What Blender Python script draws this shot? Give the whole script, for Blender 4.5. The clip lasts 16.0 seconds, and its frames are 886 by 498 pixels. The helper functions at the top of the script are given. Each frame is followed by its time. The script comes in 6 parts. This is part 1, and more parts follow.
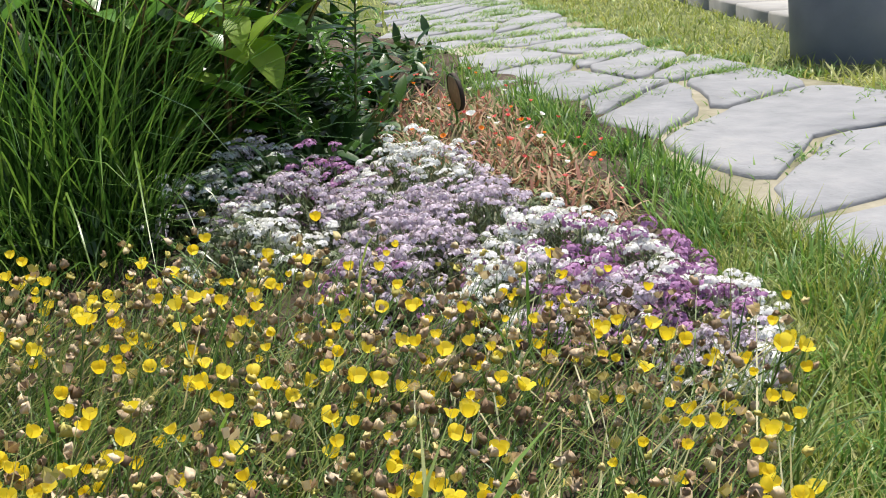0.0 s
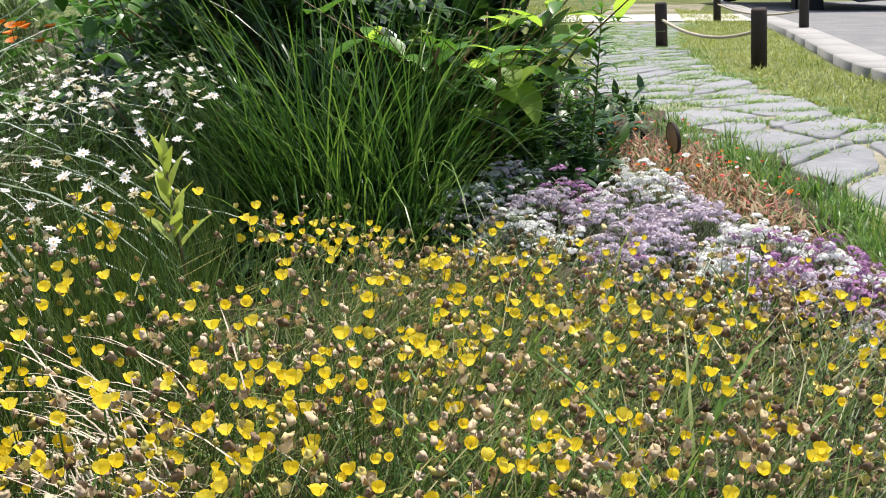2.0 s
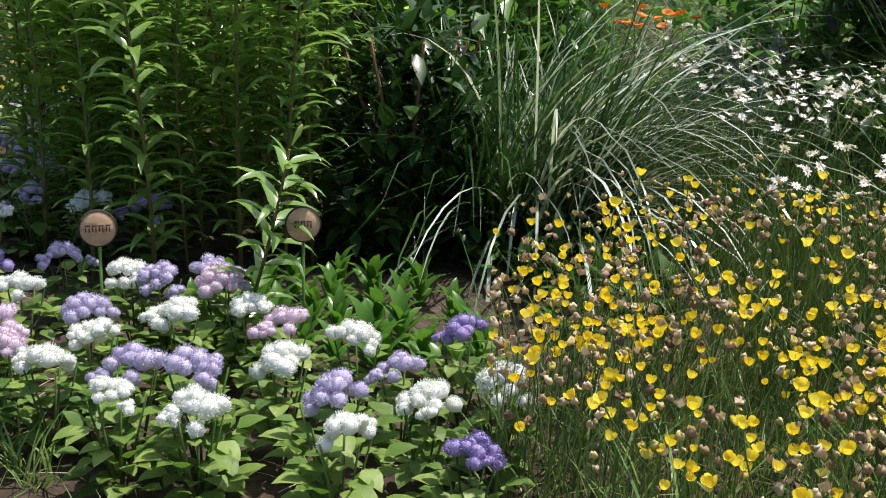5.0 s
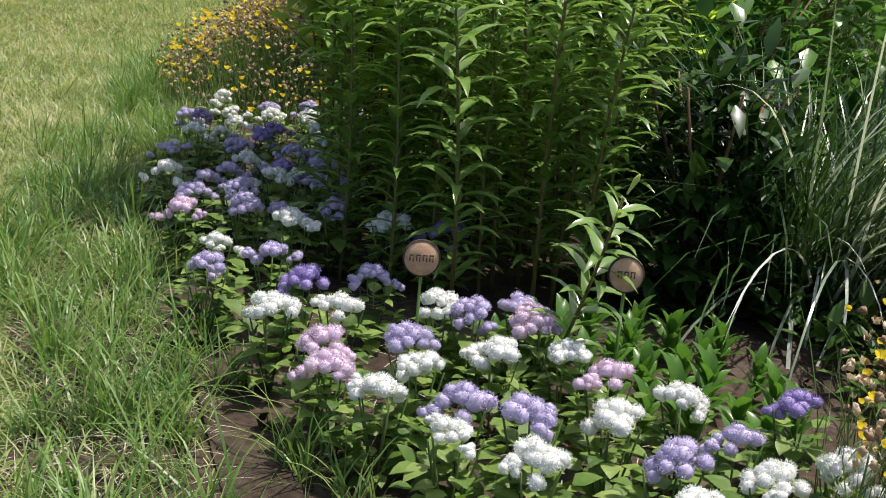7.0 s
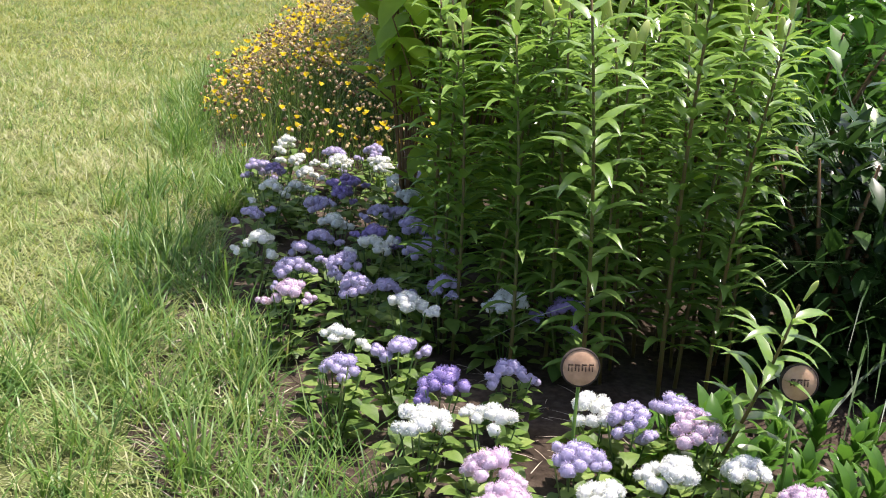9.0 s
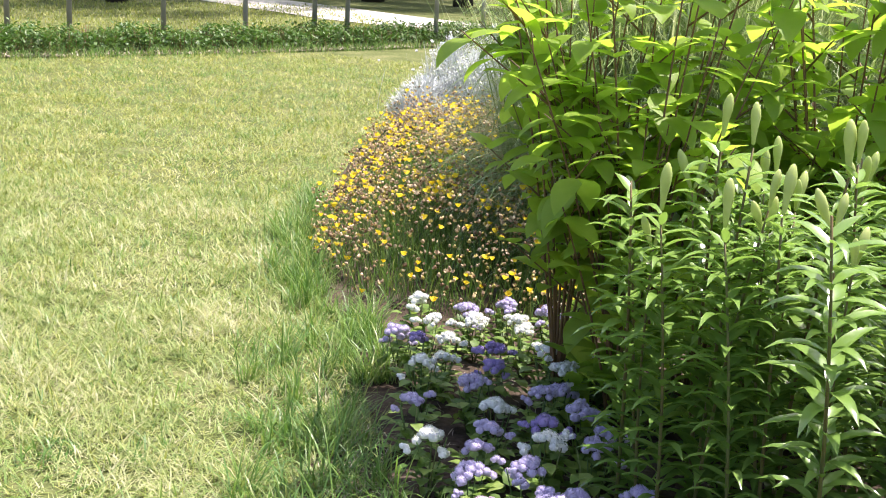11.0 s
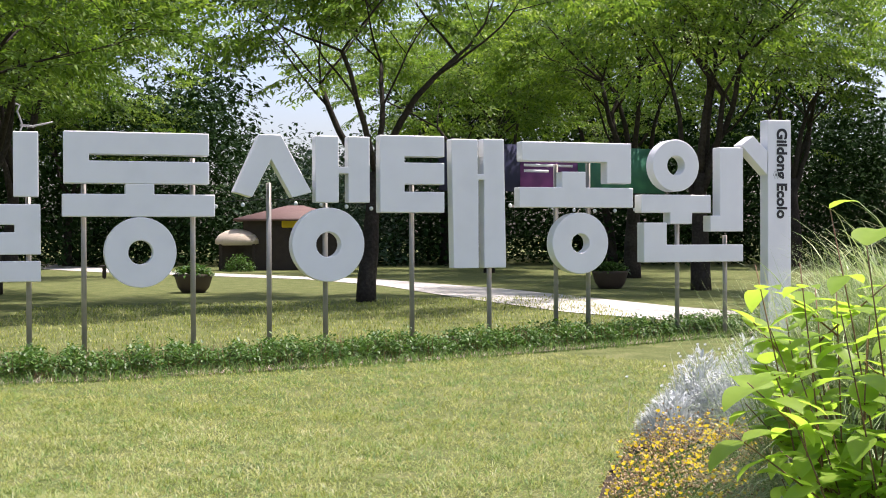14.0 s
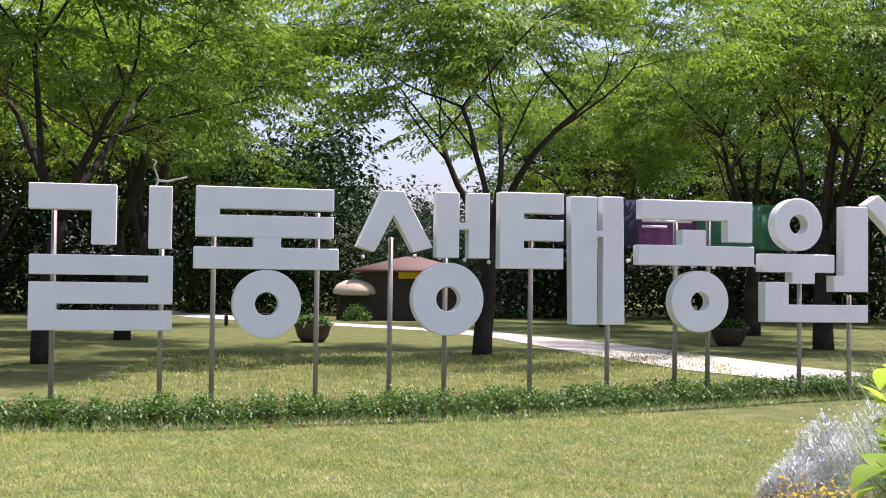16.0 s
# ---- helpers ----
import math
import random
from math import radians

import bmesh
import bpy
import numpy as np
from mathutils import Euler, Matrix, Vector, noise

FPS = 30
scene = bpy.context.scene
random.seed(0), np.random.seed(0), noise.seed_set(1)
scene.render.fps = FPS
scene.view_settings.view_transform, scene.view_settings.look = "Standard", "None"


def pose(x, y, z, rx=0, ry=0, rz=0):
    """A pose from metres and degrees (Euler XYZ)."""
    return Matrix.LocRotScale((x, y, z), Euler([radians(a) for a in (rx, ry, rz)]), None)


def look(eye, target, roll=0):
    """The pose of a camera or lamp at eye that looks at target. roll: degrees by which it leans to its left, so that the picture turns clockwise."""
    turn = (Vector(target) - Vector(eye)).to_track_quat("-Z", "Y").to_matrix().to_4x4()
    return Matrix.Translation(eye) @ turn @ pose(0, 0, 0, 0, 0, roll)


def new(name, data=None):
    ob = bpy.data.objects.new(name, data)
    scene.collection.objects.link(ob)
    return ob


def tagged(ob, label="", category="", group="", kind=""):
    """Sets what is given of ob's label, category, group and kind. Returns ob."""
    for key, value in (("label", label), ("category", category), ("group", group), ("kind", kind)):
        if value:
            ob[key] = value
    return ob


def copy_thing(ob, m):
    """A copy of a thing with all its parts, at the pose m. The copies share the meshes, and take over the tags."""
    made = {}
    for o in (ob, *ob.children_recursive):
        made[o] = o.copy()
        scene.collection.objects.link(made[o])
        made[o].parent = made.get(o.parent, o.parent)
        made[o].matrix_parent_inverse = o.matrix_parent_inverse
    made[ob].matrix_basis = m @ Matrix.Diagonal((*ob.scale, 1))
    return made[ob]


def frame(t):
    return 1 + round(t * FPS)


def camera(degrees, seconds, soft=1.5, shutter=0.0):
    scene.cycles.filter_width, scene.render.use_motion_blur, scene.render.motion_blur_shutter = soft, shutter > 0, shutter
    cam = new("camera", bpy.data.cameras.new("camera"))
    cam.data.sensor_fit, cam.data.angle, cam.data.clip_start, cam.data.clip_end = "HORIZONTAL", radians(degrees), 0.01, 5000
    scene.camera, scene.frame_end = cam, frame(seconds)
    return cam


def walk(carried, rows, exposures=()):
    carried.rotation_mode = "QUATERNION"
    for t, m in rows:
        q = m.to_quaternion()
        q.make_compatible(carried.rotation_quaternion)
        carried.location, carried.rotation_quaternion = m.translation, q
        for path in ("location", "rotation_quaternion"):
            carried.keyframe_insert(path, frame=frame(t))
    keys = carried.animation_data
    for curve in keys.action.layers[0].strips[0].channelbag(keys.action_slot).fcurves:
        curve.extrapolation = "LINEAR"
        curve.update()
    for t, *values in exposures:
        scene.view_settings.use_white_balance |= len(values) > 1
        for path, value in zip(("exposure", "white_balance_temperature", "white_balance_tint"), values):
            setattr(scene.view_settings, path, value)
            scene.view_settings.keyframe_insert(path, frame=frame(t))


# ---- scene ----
# A flower bed in a park, the lawn beside it and the big letter sign behind.
PATH = [
    (0, (2.477, 0.535, 0.684), (3.384, 2.182, 0.001), -6.8),
    (0.5, (2.455, 0.539, 0.689), (3.336, 2.218, 0.052), -6.5),
    (1, (2.409, 0.530, 0.714), (3.158, 2.272, 0.077), -5.8),
    (1.5, (2.306, 0.413, 0.739), (2.995, 2.190, 0.131), -5.5),
    (2, (2.065, 0.098, 0.775), (2.768, 1.881, 0.204), -4.5),
    (2.5, (1.809, -0.176, 0.819), (2.512, 1.614, 0.269), -3.2),
    (3, (1.722, -0.133, 0.793), (2.342, 1.684, 0.233), -2.8),
    (3.5, (1.648, -0.082, 0.780), (2.162, 1.775, 0.244), -2.1),
    (4, (1.514, -0.028, 0.775), (1.873, 1.867, 0.243), 0.1),
    (4.5, (1.406, -0.016, 0.792), (1.636, 1.896, 0.251), 1.6),
    (4.7, (1.370, -0.010, 0.803), (1.558, 1.904, 0.252), 1.6),
    (6.8, (1.136, 0.052, 0.812), (0.975, 1.969, 0.265), 4.6),
    (7, (1.109, 0.047, 0.828), (0.919, 1.964, 0.291), 4.9),
    (7.5, (1.053, 0.044, 0.867), (0.844, 1.963, 0.345), 4.9),
    (8, (0.970, 0.060, 0.902), (0.796, 1.974, 0.349), 5.3),
    (8.2, (0.944, 0.071, 0.908), (0.746, 1.980, 0.347), 4.7),
    (10.3, (0.527, 0.355, 1.135), (0.417, 2.276, 0.587), 2.3),
    (10.5, (0.487, 0.361, 1.157), (0.348, 2.288, 0.637), 2.6),
    (11, (0.459, 0.331, 1.199), (0.224, 2.263, 0.739), 2.7),
    (11.5, (0.465, 0.298, 1.267), (0.143, 2.237, 0.895), 2.7),
    (12, (0.469, 0.273, 1.331), (0.080, 2.214, 1.044), 1.0),
    (12.5, (0.453, 0.283, 1.383), (-0.018, 2.217, 1.185), 0.7),
    (13, (0.445, 0.282, 1.432), (-0.071, 2.210, 1.299), -0.1),
    (13.5, (0.416, 0.266, 1.472), (-0.166, 2.179, 1.405), -0.5),
    (14, (0.391, 0.269, 1.495), (-0.240, 2.167, 1.474), -0.2),
    (14.5, (0.356, 0.243, 1.498), (-0.343, 2.117, 1.487), 0.0),
    (15, (0.360, 0.211, 1.520), (-0.383, 2.068, 1.525), 0.7),
    (15.5, (0.379, 0.158, 1.550), (-0.396, 2.002, 1.589), 0.5),
    (16, (0.396, 0.072, 1.555), (-0.410, 1.902, 1.617), 0.7),
]
cam = camera(40.0, 16.0, soft=1.0)
EXPOSURES = [(0.0, 0.36, 6500, 10), (2.5, 0.4, 6400, 12), (4.5, 0.3, 6400, 12), (7.0, 0.2, 6450, 17), (8.2, 0.42, 6450, 20), (10.5, 1.12, 6450, 25), (12.5, 0.94, 6500, 20), (13.5, 0.7, 6450, 22), (16.0, 0.66, 6350, 30)]
walk(cam, [(t, look(e, a, r)) for t, e, a, r in PATH], EXPOSURES)

# ---- sky and sun: high, ahead of the camera ----
SUN_AZ, SUN_EL = radians(38), radians(70)   # angle from +x, height
sun_dir = Vector((math.cos(SUN_AZ) * math.cos(SUN_EL), math.sin(SUN_AZ) * math.cos(SUN_EL), math.sin(SUN_EL)))
world = bpy.data.worlds.new("sky")
scene.world = world
world.use_nodes = True
wn = world.node_tree
sky = wn.nodes.new("ShaderNodeTexSky")
sky.sky_type = "NISHITA"
sky.sun_disc = False
sky.sun_elevation = SUN_EL
sky.sun_rotation = math.pi / 2 - SUN_AZ
sky.dust_density = 3.0
sky.air_density = 1.0
wn.links.new(sky.outputs[0], wn.nodes["Background"].inputs[0])
wn.nodes["Background"].inputs[1].default_value = 0.15
sun = new("sun", bpy.data.lights.new("sun", "SUN"))
sun.data.energy = 5.0
sun.data.angle = radians(0.53)
sun.data.color = (1.0, 0.95, 0.86)
sun.matrix_world = look(sun_dir * 60, (0, 0, 0))

rng = np.random.default_rng(11)
TAU = 2 * math.pi


# ---- materials ----
def mat(name, colours, rough=0.6, glow=0.0, scale=30.0, bump=0.0, island=0.6, metal=0.0, spec=0.4, detail=4.0):
    """Colours mixed by a noise of that many cells a metre and, by the share island, from piece to piece; glow: light let through."""
    m = bpy.data.materials.new(name)
    m.use_nodes = True
    nt = m.node_tree
    N, Lk = nt.nodes, nt.links
    p = N["Principled BSDF"]
    p.inputs["Roughness"].default_value = rough
    p.inputs["Metallic"].default_value = metal
    p.inputs["Specular IOR Level"].default_value = spec
    geo = N.new("ShaderNodeNewGeometry")
    tex = N.new("ShaderNodeTexNoise")
    tex.inputs["Scale"].default_value = scale
    tex.inputs["Detail"].default_value = detail
    Lk.new(geo.outputs["Position"], tex.inputs["Vector"])
    wide = N.new("ShaderNodeTexNoise")
    wide.inputs["Scale"].default_value = scale * 0.09
    wide.inputs["Detail"].default_value = 3.0
    Lk.new(geo.outputs["Position"], wide.inputs["Vector"])
    two = N.new("ShaderNodeMath")
    two.operation = "MULTIPLY_ADD"
    two.inputs[1].default_value = 0.5
    half = N.new("ShaderNodeMath")
    half.operation = "MULTIPLY"
    half.inputs[1].default_value = 0.5
    Lk.new(wide.outputs[0], half.inputs[0])
    Lk.new(tex.outputs[0], two.inputs[0])
    Lk.new(half.outputs[0], two.inputs[2])
    spread = N.new("ShaderNodeMapRange")
    spread.inputs[1].default_value, spread.inputs[2].default_value = 0.34, 0.66
    Lk.new(two.outputs[0], spread.inputs[0])
    mix = N.new("ShaderNodeMix")
    mix.inputs[0].default_value = island
    Lk.new(spread.outputs[0], mix.inputs[2])
    Lk.new(geo.outputs["Random Per Island"], mix.inputs[3])
    ramp = N.new("ShaderNodeValToRGB")
    els = ramp.color_ramp.elements
    while len(els) < len(colours):
        els.new(0.5)
    for i, c in enumerate(colours):
        els[i].position = i / max(1, len(colours) - 1)
        els[i].color = (*c, 1)
    Lk.new(mix.outputs[0], ramp.inputs[0])
    Lk.new(ramp.outputs[0], p.inputs["Base Color"])
    if bump:
        b = N.new("ShaderNodeBump")
        b.inputs["Strength"].default_value = bump
        b.inputs["Distance"].default_value = 0.3 / scale
        Lk.new(tex.outputs[0], b.inputs["Height"])
        Lk.new(b.outputs[0], p.inputs["Normal"])
    if glow:
        tr = N.new("ShaderNodeBsdfTranslucent")
        warm = N.new("ShaderNodeMix")
        warm.data_type = "RGBA"
        warm.blend_type = "MULTIPLY"
        warm.inputs[0].default_value = 1.0
        warm.inputs[7].default_value = (1.15, 1.15, 0.82, 1)
        Lk.new(ramp.outputs[0], warm.inputs[6])
        Lk.new(warm.outputs[2], tr.inputs[0])
        sh = N.new("ShaderNodeMixShader")
        sh.inputs[0].default_value = glow
        Lk.new(p.outputs[0], sh.inputs[1])
        Lk.new(tr.outputs[0], sh.inputs[2])
        Lk.new(sh.outputs[0], N["Material Output"].inputs[0])
    return m


M_LAWN = mat("lawn_soil", [(0.06, 0.075, 0.024), (0.1, 0.12, 0.04), (0.18, 0.18, 0.08)], 0.9, scale=26, bump=1.0, island=0.0, spec=0.1)
M_BLADE = mat("lawn_blade", [(0.085, 0.16, 0.034), (0.18, 0.27, 0.062), (0.32, 0.38, 0.13), (0.46, 0.46, 0.26), (0.57, 0.56, 0.42)], 0.5, glow=0.35, scale=22, island=0.5)
M_BLADE2 = mat("green_lawn_blade", [(0.09, 0.15, 0.028), (0.2, 0.26, 0.05), (0.34, 0.36, 0.1), (0.52, 0.48, 0.26)], 0.5, glow=0.35, scale=22, island=0.5)
M_FRINGE = mat("long_blade", [(0.05, 0.13, 0.025), (0.1, 0.21, 0.04), (0.18, 0.3, 0.065), (0.34, 0.34, 0.15)], 0.4, glow=0.35, scale=8, island=0.7)
M_SOIL = mat("bed_soil", [(0.03, 0.022, 0.016), (0.06, 0.045, 0.032), (0.1, 0.08, 0.06)], 0.95, scale=60, bump=1.0, island=0.0, spec=0.1)
M_STEM = mat("flower_stem", [(0.022, 0.06, 0.01), (0.055, 0.12, 0.02), (0.11, 0.18, 0.035), (0.22, 0.22, 0.07)], 0.45, glow=0.2, scale=10, island=0.8)
M_YELLOW = mat("yellow_petal", [(0.76, 0.53, 0.015), (0.85, 0.68, 0.045), (0.9, 0.78, 0.14)], 0.5, glow=0.4, scale=40, island=0.7, spec=0.2)
M_ANTHER = mat("flower_eye", [(0.55, 0.25, 0.01), (0.7, 0.4, 0.02)], 0.8, scale=300, island=0.3)
M_STRAND = mat("lodged_stem", [(0.05, 0.085, 0.016), (0.14, 0.15, 0.03), (0.3, 0.25, 0.085)], 0.45, glow=0.2, scale=10, island=0.85)
M_SPENT = mat("spent_head", [(0.09, 0.05, 0.03), (0.3, 0.2, 0.12), (0.54, 0.41, 0.27), (0.7, 0.58, 0.42), (0.74, 0.54, 0.2)], 0.85, glow=0.25, scale=200, island=0.8, bump=0.4)
M_BUD = mat("pale_bud", [(0.4, 0.38, 0.09), (0.58, 0.48, 0.13), (0.62, 0.52, 0.3)], 0.7, glow=0.2, scale=100, island=0.8)
M_WHITE = mat("white_floret", [(0.7, 0.7, 0.72), (0.82, 0.82, 0.82)], 0.7, glow=0.25, scale=200, island=0.8)
M_LILAC = mat("lilac_floret", [(0.38, 0.3, 0.41), (0.54, 0.46, 0.56), (0.68, 0.62, 0.69)], 0.7, glow=0.25, scale=200, island=0.85)
M_PURPLE = mat("purple_floret", [(0.3, 0.13, 0.3), (0.45, 0.24, 0.43)], 0.7, glow=0.2, scale=200, island=0.8)
M_GREY_LEAF = mat("alyssum_leaf", [(0.08, 0.12, 0.05), (0.14, 0.18, 0.09), (0.2, 0.2, 0.12)], 0.6, glow=0.2, scale=50, island=0.8)
M_AG_W = mat("ageratum_white", [(0.76, 0.78, 0.76), (0.86, 0.87, 0.85)], 0.9, glow=0.2, scale=300, bump=0.4, island=0.3, spec=0.05)
M_AG_L = mat("ageratum_lavender", [(0.5, 0.45, 0.68), (0.65, 0.6, 0.8)], 0.9, glow=0.3, scale=300, bump=0.4, island=0.3, spec=0.05)
M_AG_P = mat("ageratum_violet", [(0.33, 0.26, 0.55), (0.46, 0.38, 0.68)], 0.9, glow=0.25, scale=300, bump=0.4, island=0.3, spec=0.05)
M_AG_R = mat("ageratum_pink", [(0.66, 0.52, 0.7), (0.8, 0.68, 0.81)], 0.9, glow=0.3, scale=300, bump=0.4, island=0.3, spec=0.05)
M_AG_LEAF = mat("ageratum_leaf", [(0.05, 0.12, 0.02), (0.14, 0.24, 0.04), (0.3, 0.4, 0.1)], 0.5, glow=0.4, scale=60, island=0.75, bump=0.5)
M_LILY = mat("lily_leaf", [(0.11, 0.21, 0.045), (0.18, 0.31, 0.065), (0.27, 0.41, 0.1)], 0.24, glow=0.4, scale=30, island=0.75, spec=1.0)
M_LSTEM = mat("lily_stem", [(0.1, 0.13, 0.03), (0.16, 0.09, 0.03)], 0.45, scale=25, island=0.2)
M_LBUD = mat("lily_bud", [(0.36, 0.45, 0.12), (0.46, 0.55, 0.17), (0.56, 0.62, 0.26)], 0.4, glow=0.3, scale=50, island=0.5)
M_SHRUB = mat("shrub_leaf", [(0.16, 0.29, 0.04), (0.3, 0.46, 0.06), (0.46, 0.6, 0.11)], 0.48, glow=0.66, scale=30, island=0.75, spec=0.4)
M_TWIG = mat("shrub_twig", [(0.12, 0.06, 0.03), (0.2, 0.12, 0.05)], 0.6, scale=60, island=0.2)
# very dark leaves: the shade inside and behind the clumps is put in this colour
M_SHADED_LEAF = mat("shaded_leaf", [(0.015, 0.045, 0.01), (0.03, 0.075, 0.015), (0.05, 0.11, 0.02)], 0.35, glow=0.2, scale=30, island=0.8)
M_HOSTA = mat("broad_leaf", [(0.04, 0.12, 0.02), (0.08, 0.2, 0.028), (0.15, 0.31, 0.045)], 0.3, glow=0.4, scale=30, island=0.75)
M_GRASS1 = mat("clump_blade", [(0.022, 0.064, 0.012), (0.06, 0.14, 0.025), (0.18, 0.29, 0.055)], 0.33, glow=0.4, scale=6, island=0.85)
M_GRASS2 = mat("striped_blade", [(0.06, 0.1, 0.045), (0.3, 0.37, 0.26), (0.6, 0.65, 0.55), (0.78, 0.81, 0.74)], 0.16, glow=0.3, scale=6, island=0.9, spec=0.7)
M_GRASS3 = mat("pale_clump_blade", [(0.16, 0.27, 0.07), (0.3, 0.4, 0.16), (0.55, 0.6, 0.4)], 0.3, glow=0.35, scale=6, island=0.9)
M_SILVER = mat("silver_leaf", [(0.35, 0.38, 0.38), (0.5, 0.54, 0.54), (0.66, 0.68, 0.68)], 0.8, glow=0.1, scale=60, island=0.8)
M_DAISY = mat("daisy_petal", [(0.74, 0.68, 0.68), (0.85, 0.82, 0.8)], 0.6, glow=0.3, scale=100, island=0.7)
M_RED = mat("red_petal", [(0.6, 0.03, 0.03), (0.75, 0.06, 0.09), (0.75, 0.2, 0.16)], 0.6, glow=0.25, scale=100, island=0.9)
M_ORANGE = mat("orange_petal", [(0.75, 0.14, 0.01), (0.85, 0.28, 0.02)], 0.6, glow=0.25, scale=100, island=0.8)
M_RUST = mat("rusty_foliage", [(0.18, 0.08, 0.06), (0.36, 0.16, 0.11), (0.42, 0.32, 0.2), (0.14, 0.18, 0.06), (0.08, 0.13, 0.04)], 0.8, glow=0.15, scale=60, island=0.85)
M_SLAB = mat("paving_stone", [(0.17, 0.175, 0.185), (0.25, 0.253, 0.26), (0.36, 0.345, 0.315)], 0.85, scale=14, bump=0.5, island=0.5, spec=0.2)
M_SAND = mat("sandy_ground", [(0.11, 0.115, 0.06), (0.22, 0.205, 0.145), (0.35, 0.32, 0.26)], 0.95, scale=9, bump=0.5, island=0.0, spec=0.1)
M_ROAD = mat("asphalt", [(0.14, 0.14, 0.145), (0.18, 0.178, 0.176), (0.23, 0.225, 0.22)], 0.9, scale=30, bump=0.3, island=0.0, spec=0.2)
M_CONC = mat("concrete", [(0.24, 0.235, 0.22), (0.34, 0.33, 0.31)], 0.9, scale=12, bump=0.2, island=0.2)
M_SIGN = mat("sign_paint", [(0.66, 0.67, 0.67), (0.72, 0.73, 0.73), (0.76, 0.77, 0.77)], 0.45, scale=2.5, island=0.15, spec=0.4)
M_POST = mat("sign_post_metal", [(0.25, 0.24, 0.21), (0.36, 0.34, 0.3)], 0.5, metal=0.3, scale=8, island=0.2)
M_BLACK = mat("black_letter", [(0.015, 0.015, 0.018), (0.03, 0.03, 0.03)], 0.5, scale=20)
M_BARK = mat("bark", [(0.02, 0.017, 0.014), (0.038, 0.032, 0.027), (0.065, 0.056, 0.047)], 0.9, scale=14, bump=0.9, island=0.1, spec=0.1)
M_TLEAF = mat("tree_leaf", [(0.035, 0.085, 0.012), (0.12, 0.22, 0.026), (0.36, 0.5, 0.06)], 0.42, glow=0.5, scale=3, island=0.35)
M_PINE = mat("pine_leaf", [(0.02, 0.05, 0.02), (0.035, 0.08, 0.03), (0.06, 0.11, 0.045)], 0.6, glow=0.15, scale=1.5, island=0.7)
# near-black since the shade under the trees is part of this leaf colour
M_SHADED_WOODS = mat("shaded_wood_leaf", [(0.008, 0.022, 0.006), (0.016, 0.042, 0.01), (0.035, 0.075, 0.016)], 0.8, glow=0.08, scale=1.0, island=0.6, spec=0.08)
M_HEDGE = mat("hedge_leaf", [(0.03, 0.08, 0.012), (0.055, 0.13, 0.018), (0.1, 0.19, 0.03)], 0.45, glow=0.3, scale=6, island=0.75)
M_GRAVEL = mat("gravel_path", [(0.36, 0.34, 0.31), (0.46, 0.44, 0.4), (0.54, 0.52, 0.48)], 0.95, scale=8, bump=0.4, island=0.0, spec=0.1)
M_WOOD = mat("cut_wood", [(0.36, 0.22, 0.13), (0.48, 0.31, 0.19), (0.56, 0.39, 0.25)], 0.75, scale=90, bump=0.2, island=0.1)
M_INK = mat("burnt_ink", [(0.05, 0.03, 0.02), (0.1, 0.06, 0.04)], 0.9, scale=60)
M_TIMBER = mat("dark_timber", [(0.03, 0.022, 0.018), (0.06, 0.045, 0.035)], 0.85, scale=40, bump=0.5, island=0.3)
M_ROPE = mat("rope", [(0.35, 0.3, 0.22), (0.5, 0.44, 0.34)], 0.9, scale=200, bump=0.6)
M_STEEL = mat("painted_steel", [(0.1, 0.1, 0.11), (0.15, 0.15, 0.16)], 0.5, scale=12, island=0.1)
M_BIN = mat("bin_grey", [(0.15, 0.155, 0.17), (0.2, 0.205, 0.22), (0.25, 0.25, 0.26)], 0.55, scale=9, bump=0.1, island=0.1)
M_RUBBER = mat("tyre_rubber", [(0.012, 0.012, 0.012), (0.025, 0.025, 0.025)], 0.8, scale=30)
M_BODY = mat("truck_paint", [(0.03, 0.04, 0.05), (0.05, 0.06, 0.07)], 0.35, scale=5)
M_ROOF = mat("red_roof", [(0.11, 0.065, 0.055), (0.16, 0.095, 0.08)], 0.7, scale=6, bump=0.3)
M_WALL = mat("hut_wall", [(0.035, 0.026, 0.02), (0.06, 0.045, 0.035)], 0.85, scale=5, bump=0.3)
M_THATCH = mat("thatch", [(0.4, 0.34, 0.26), (0.55, 0.48, 0.38)], 0.95, scale=20, bump=0.8, island=0.4)
M_POT = mat("brown_pot", [(0.05, 0.035, 0.025), (0.09, 0.06, 0.045)], 0.6, scale=12, bump=0.2)
M_BAN_P = mat("banner_purple", [(0.1, 0.03, 0.12), (0.15, 0.05, 0.17)], 0.6, glow=0.2, scale=3, island=0)
M_BAN_G = mat("banner_green", [(0.02, 0.1, 0.09), (0.05, 0.2, 0.12)], 0.6, glow=0.2, scale=3, island=0)
M_BAN_D = mat("banner_navy", [(0.02, 0.025, 0.06), (0.05, 0.05, 0.1)], 0.6, glow=0.2, scale=3, island=0)
M_INKW = mat("banner_ink", [(0.6, 0.6, 0.62), (0.7, 0.7, 0.7)], 0.7, scale=10)
M_BULB = mat("lamp_glass", [(0.7, 0.75, 0.75), (0.8, 0.82, 0.82)], 0.15, scale=10)


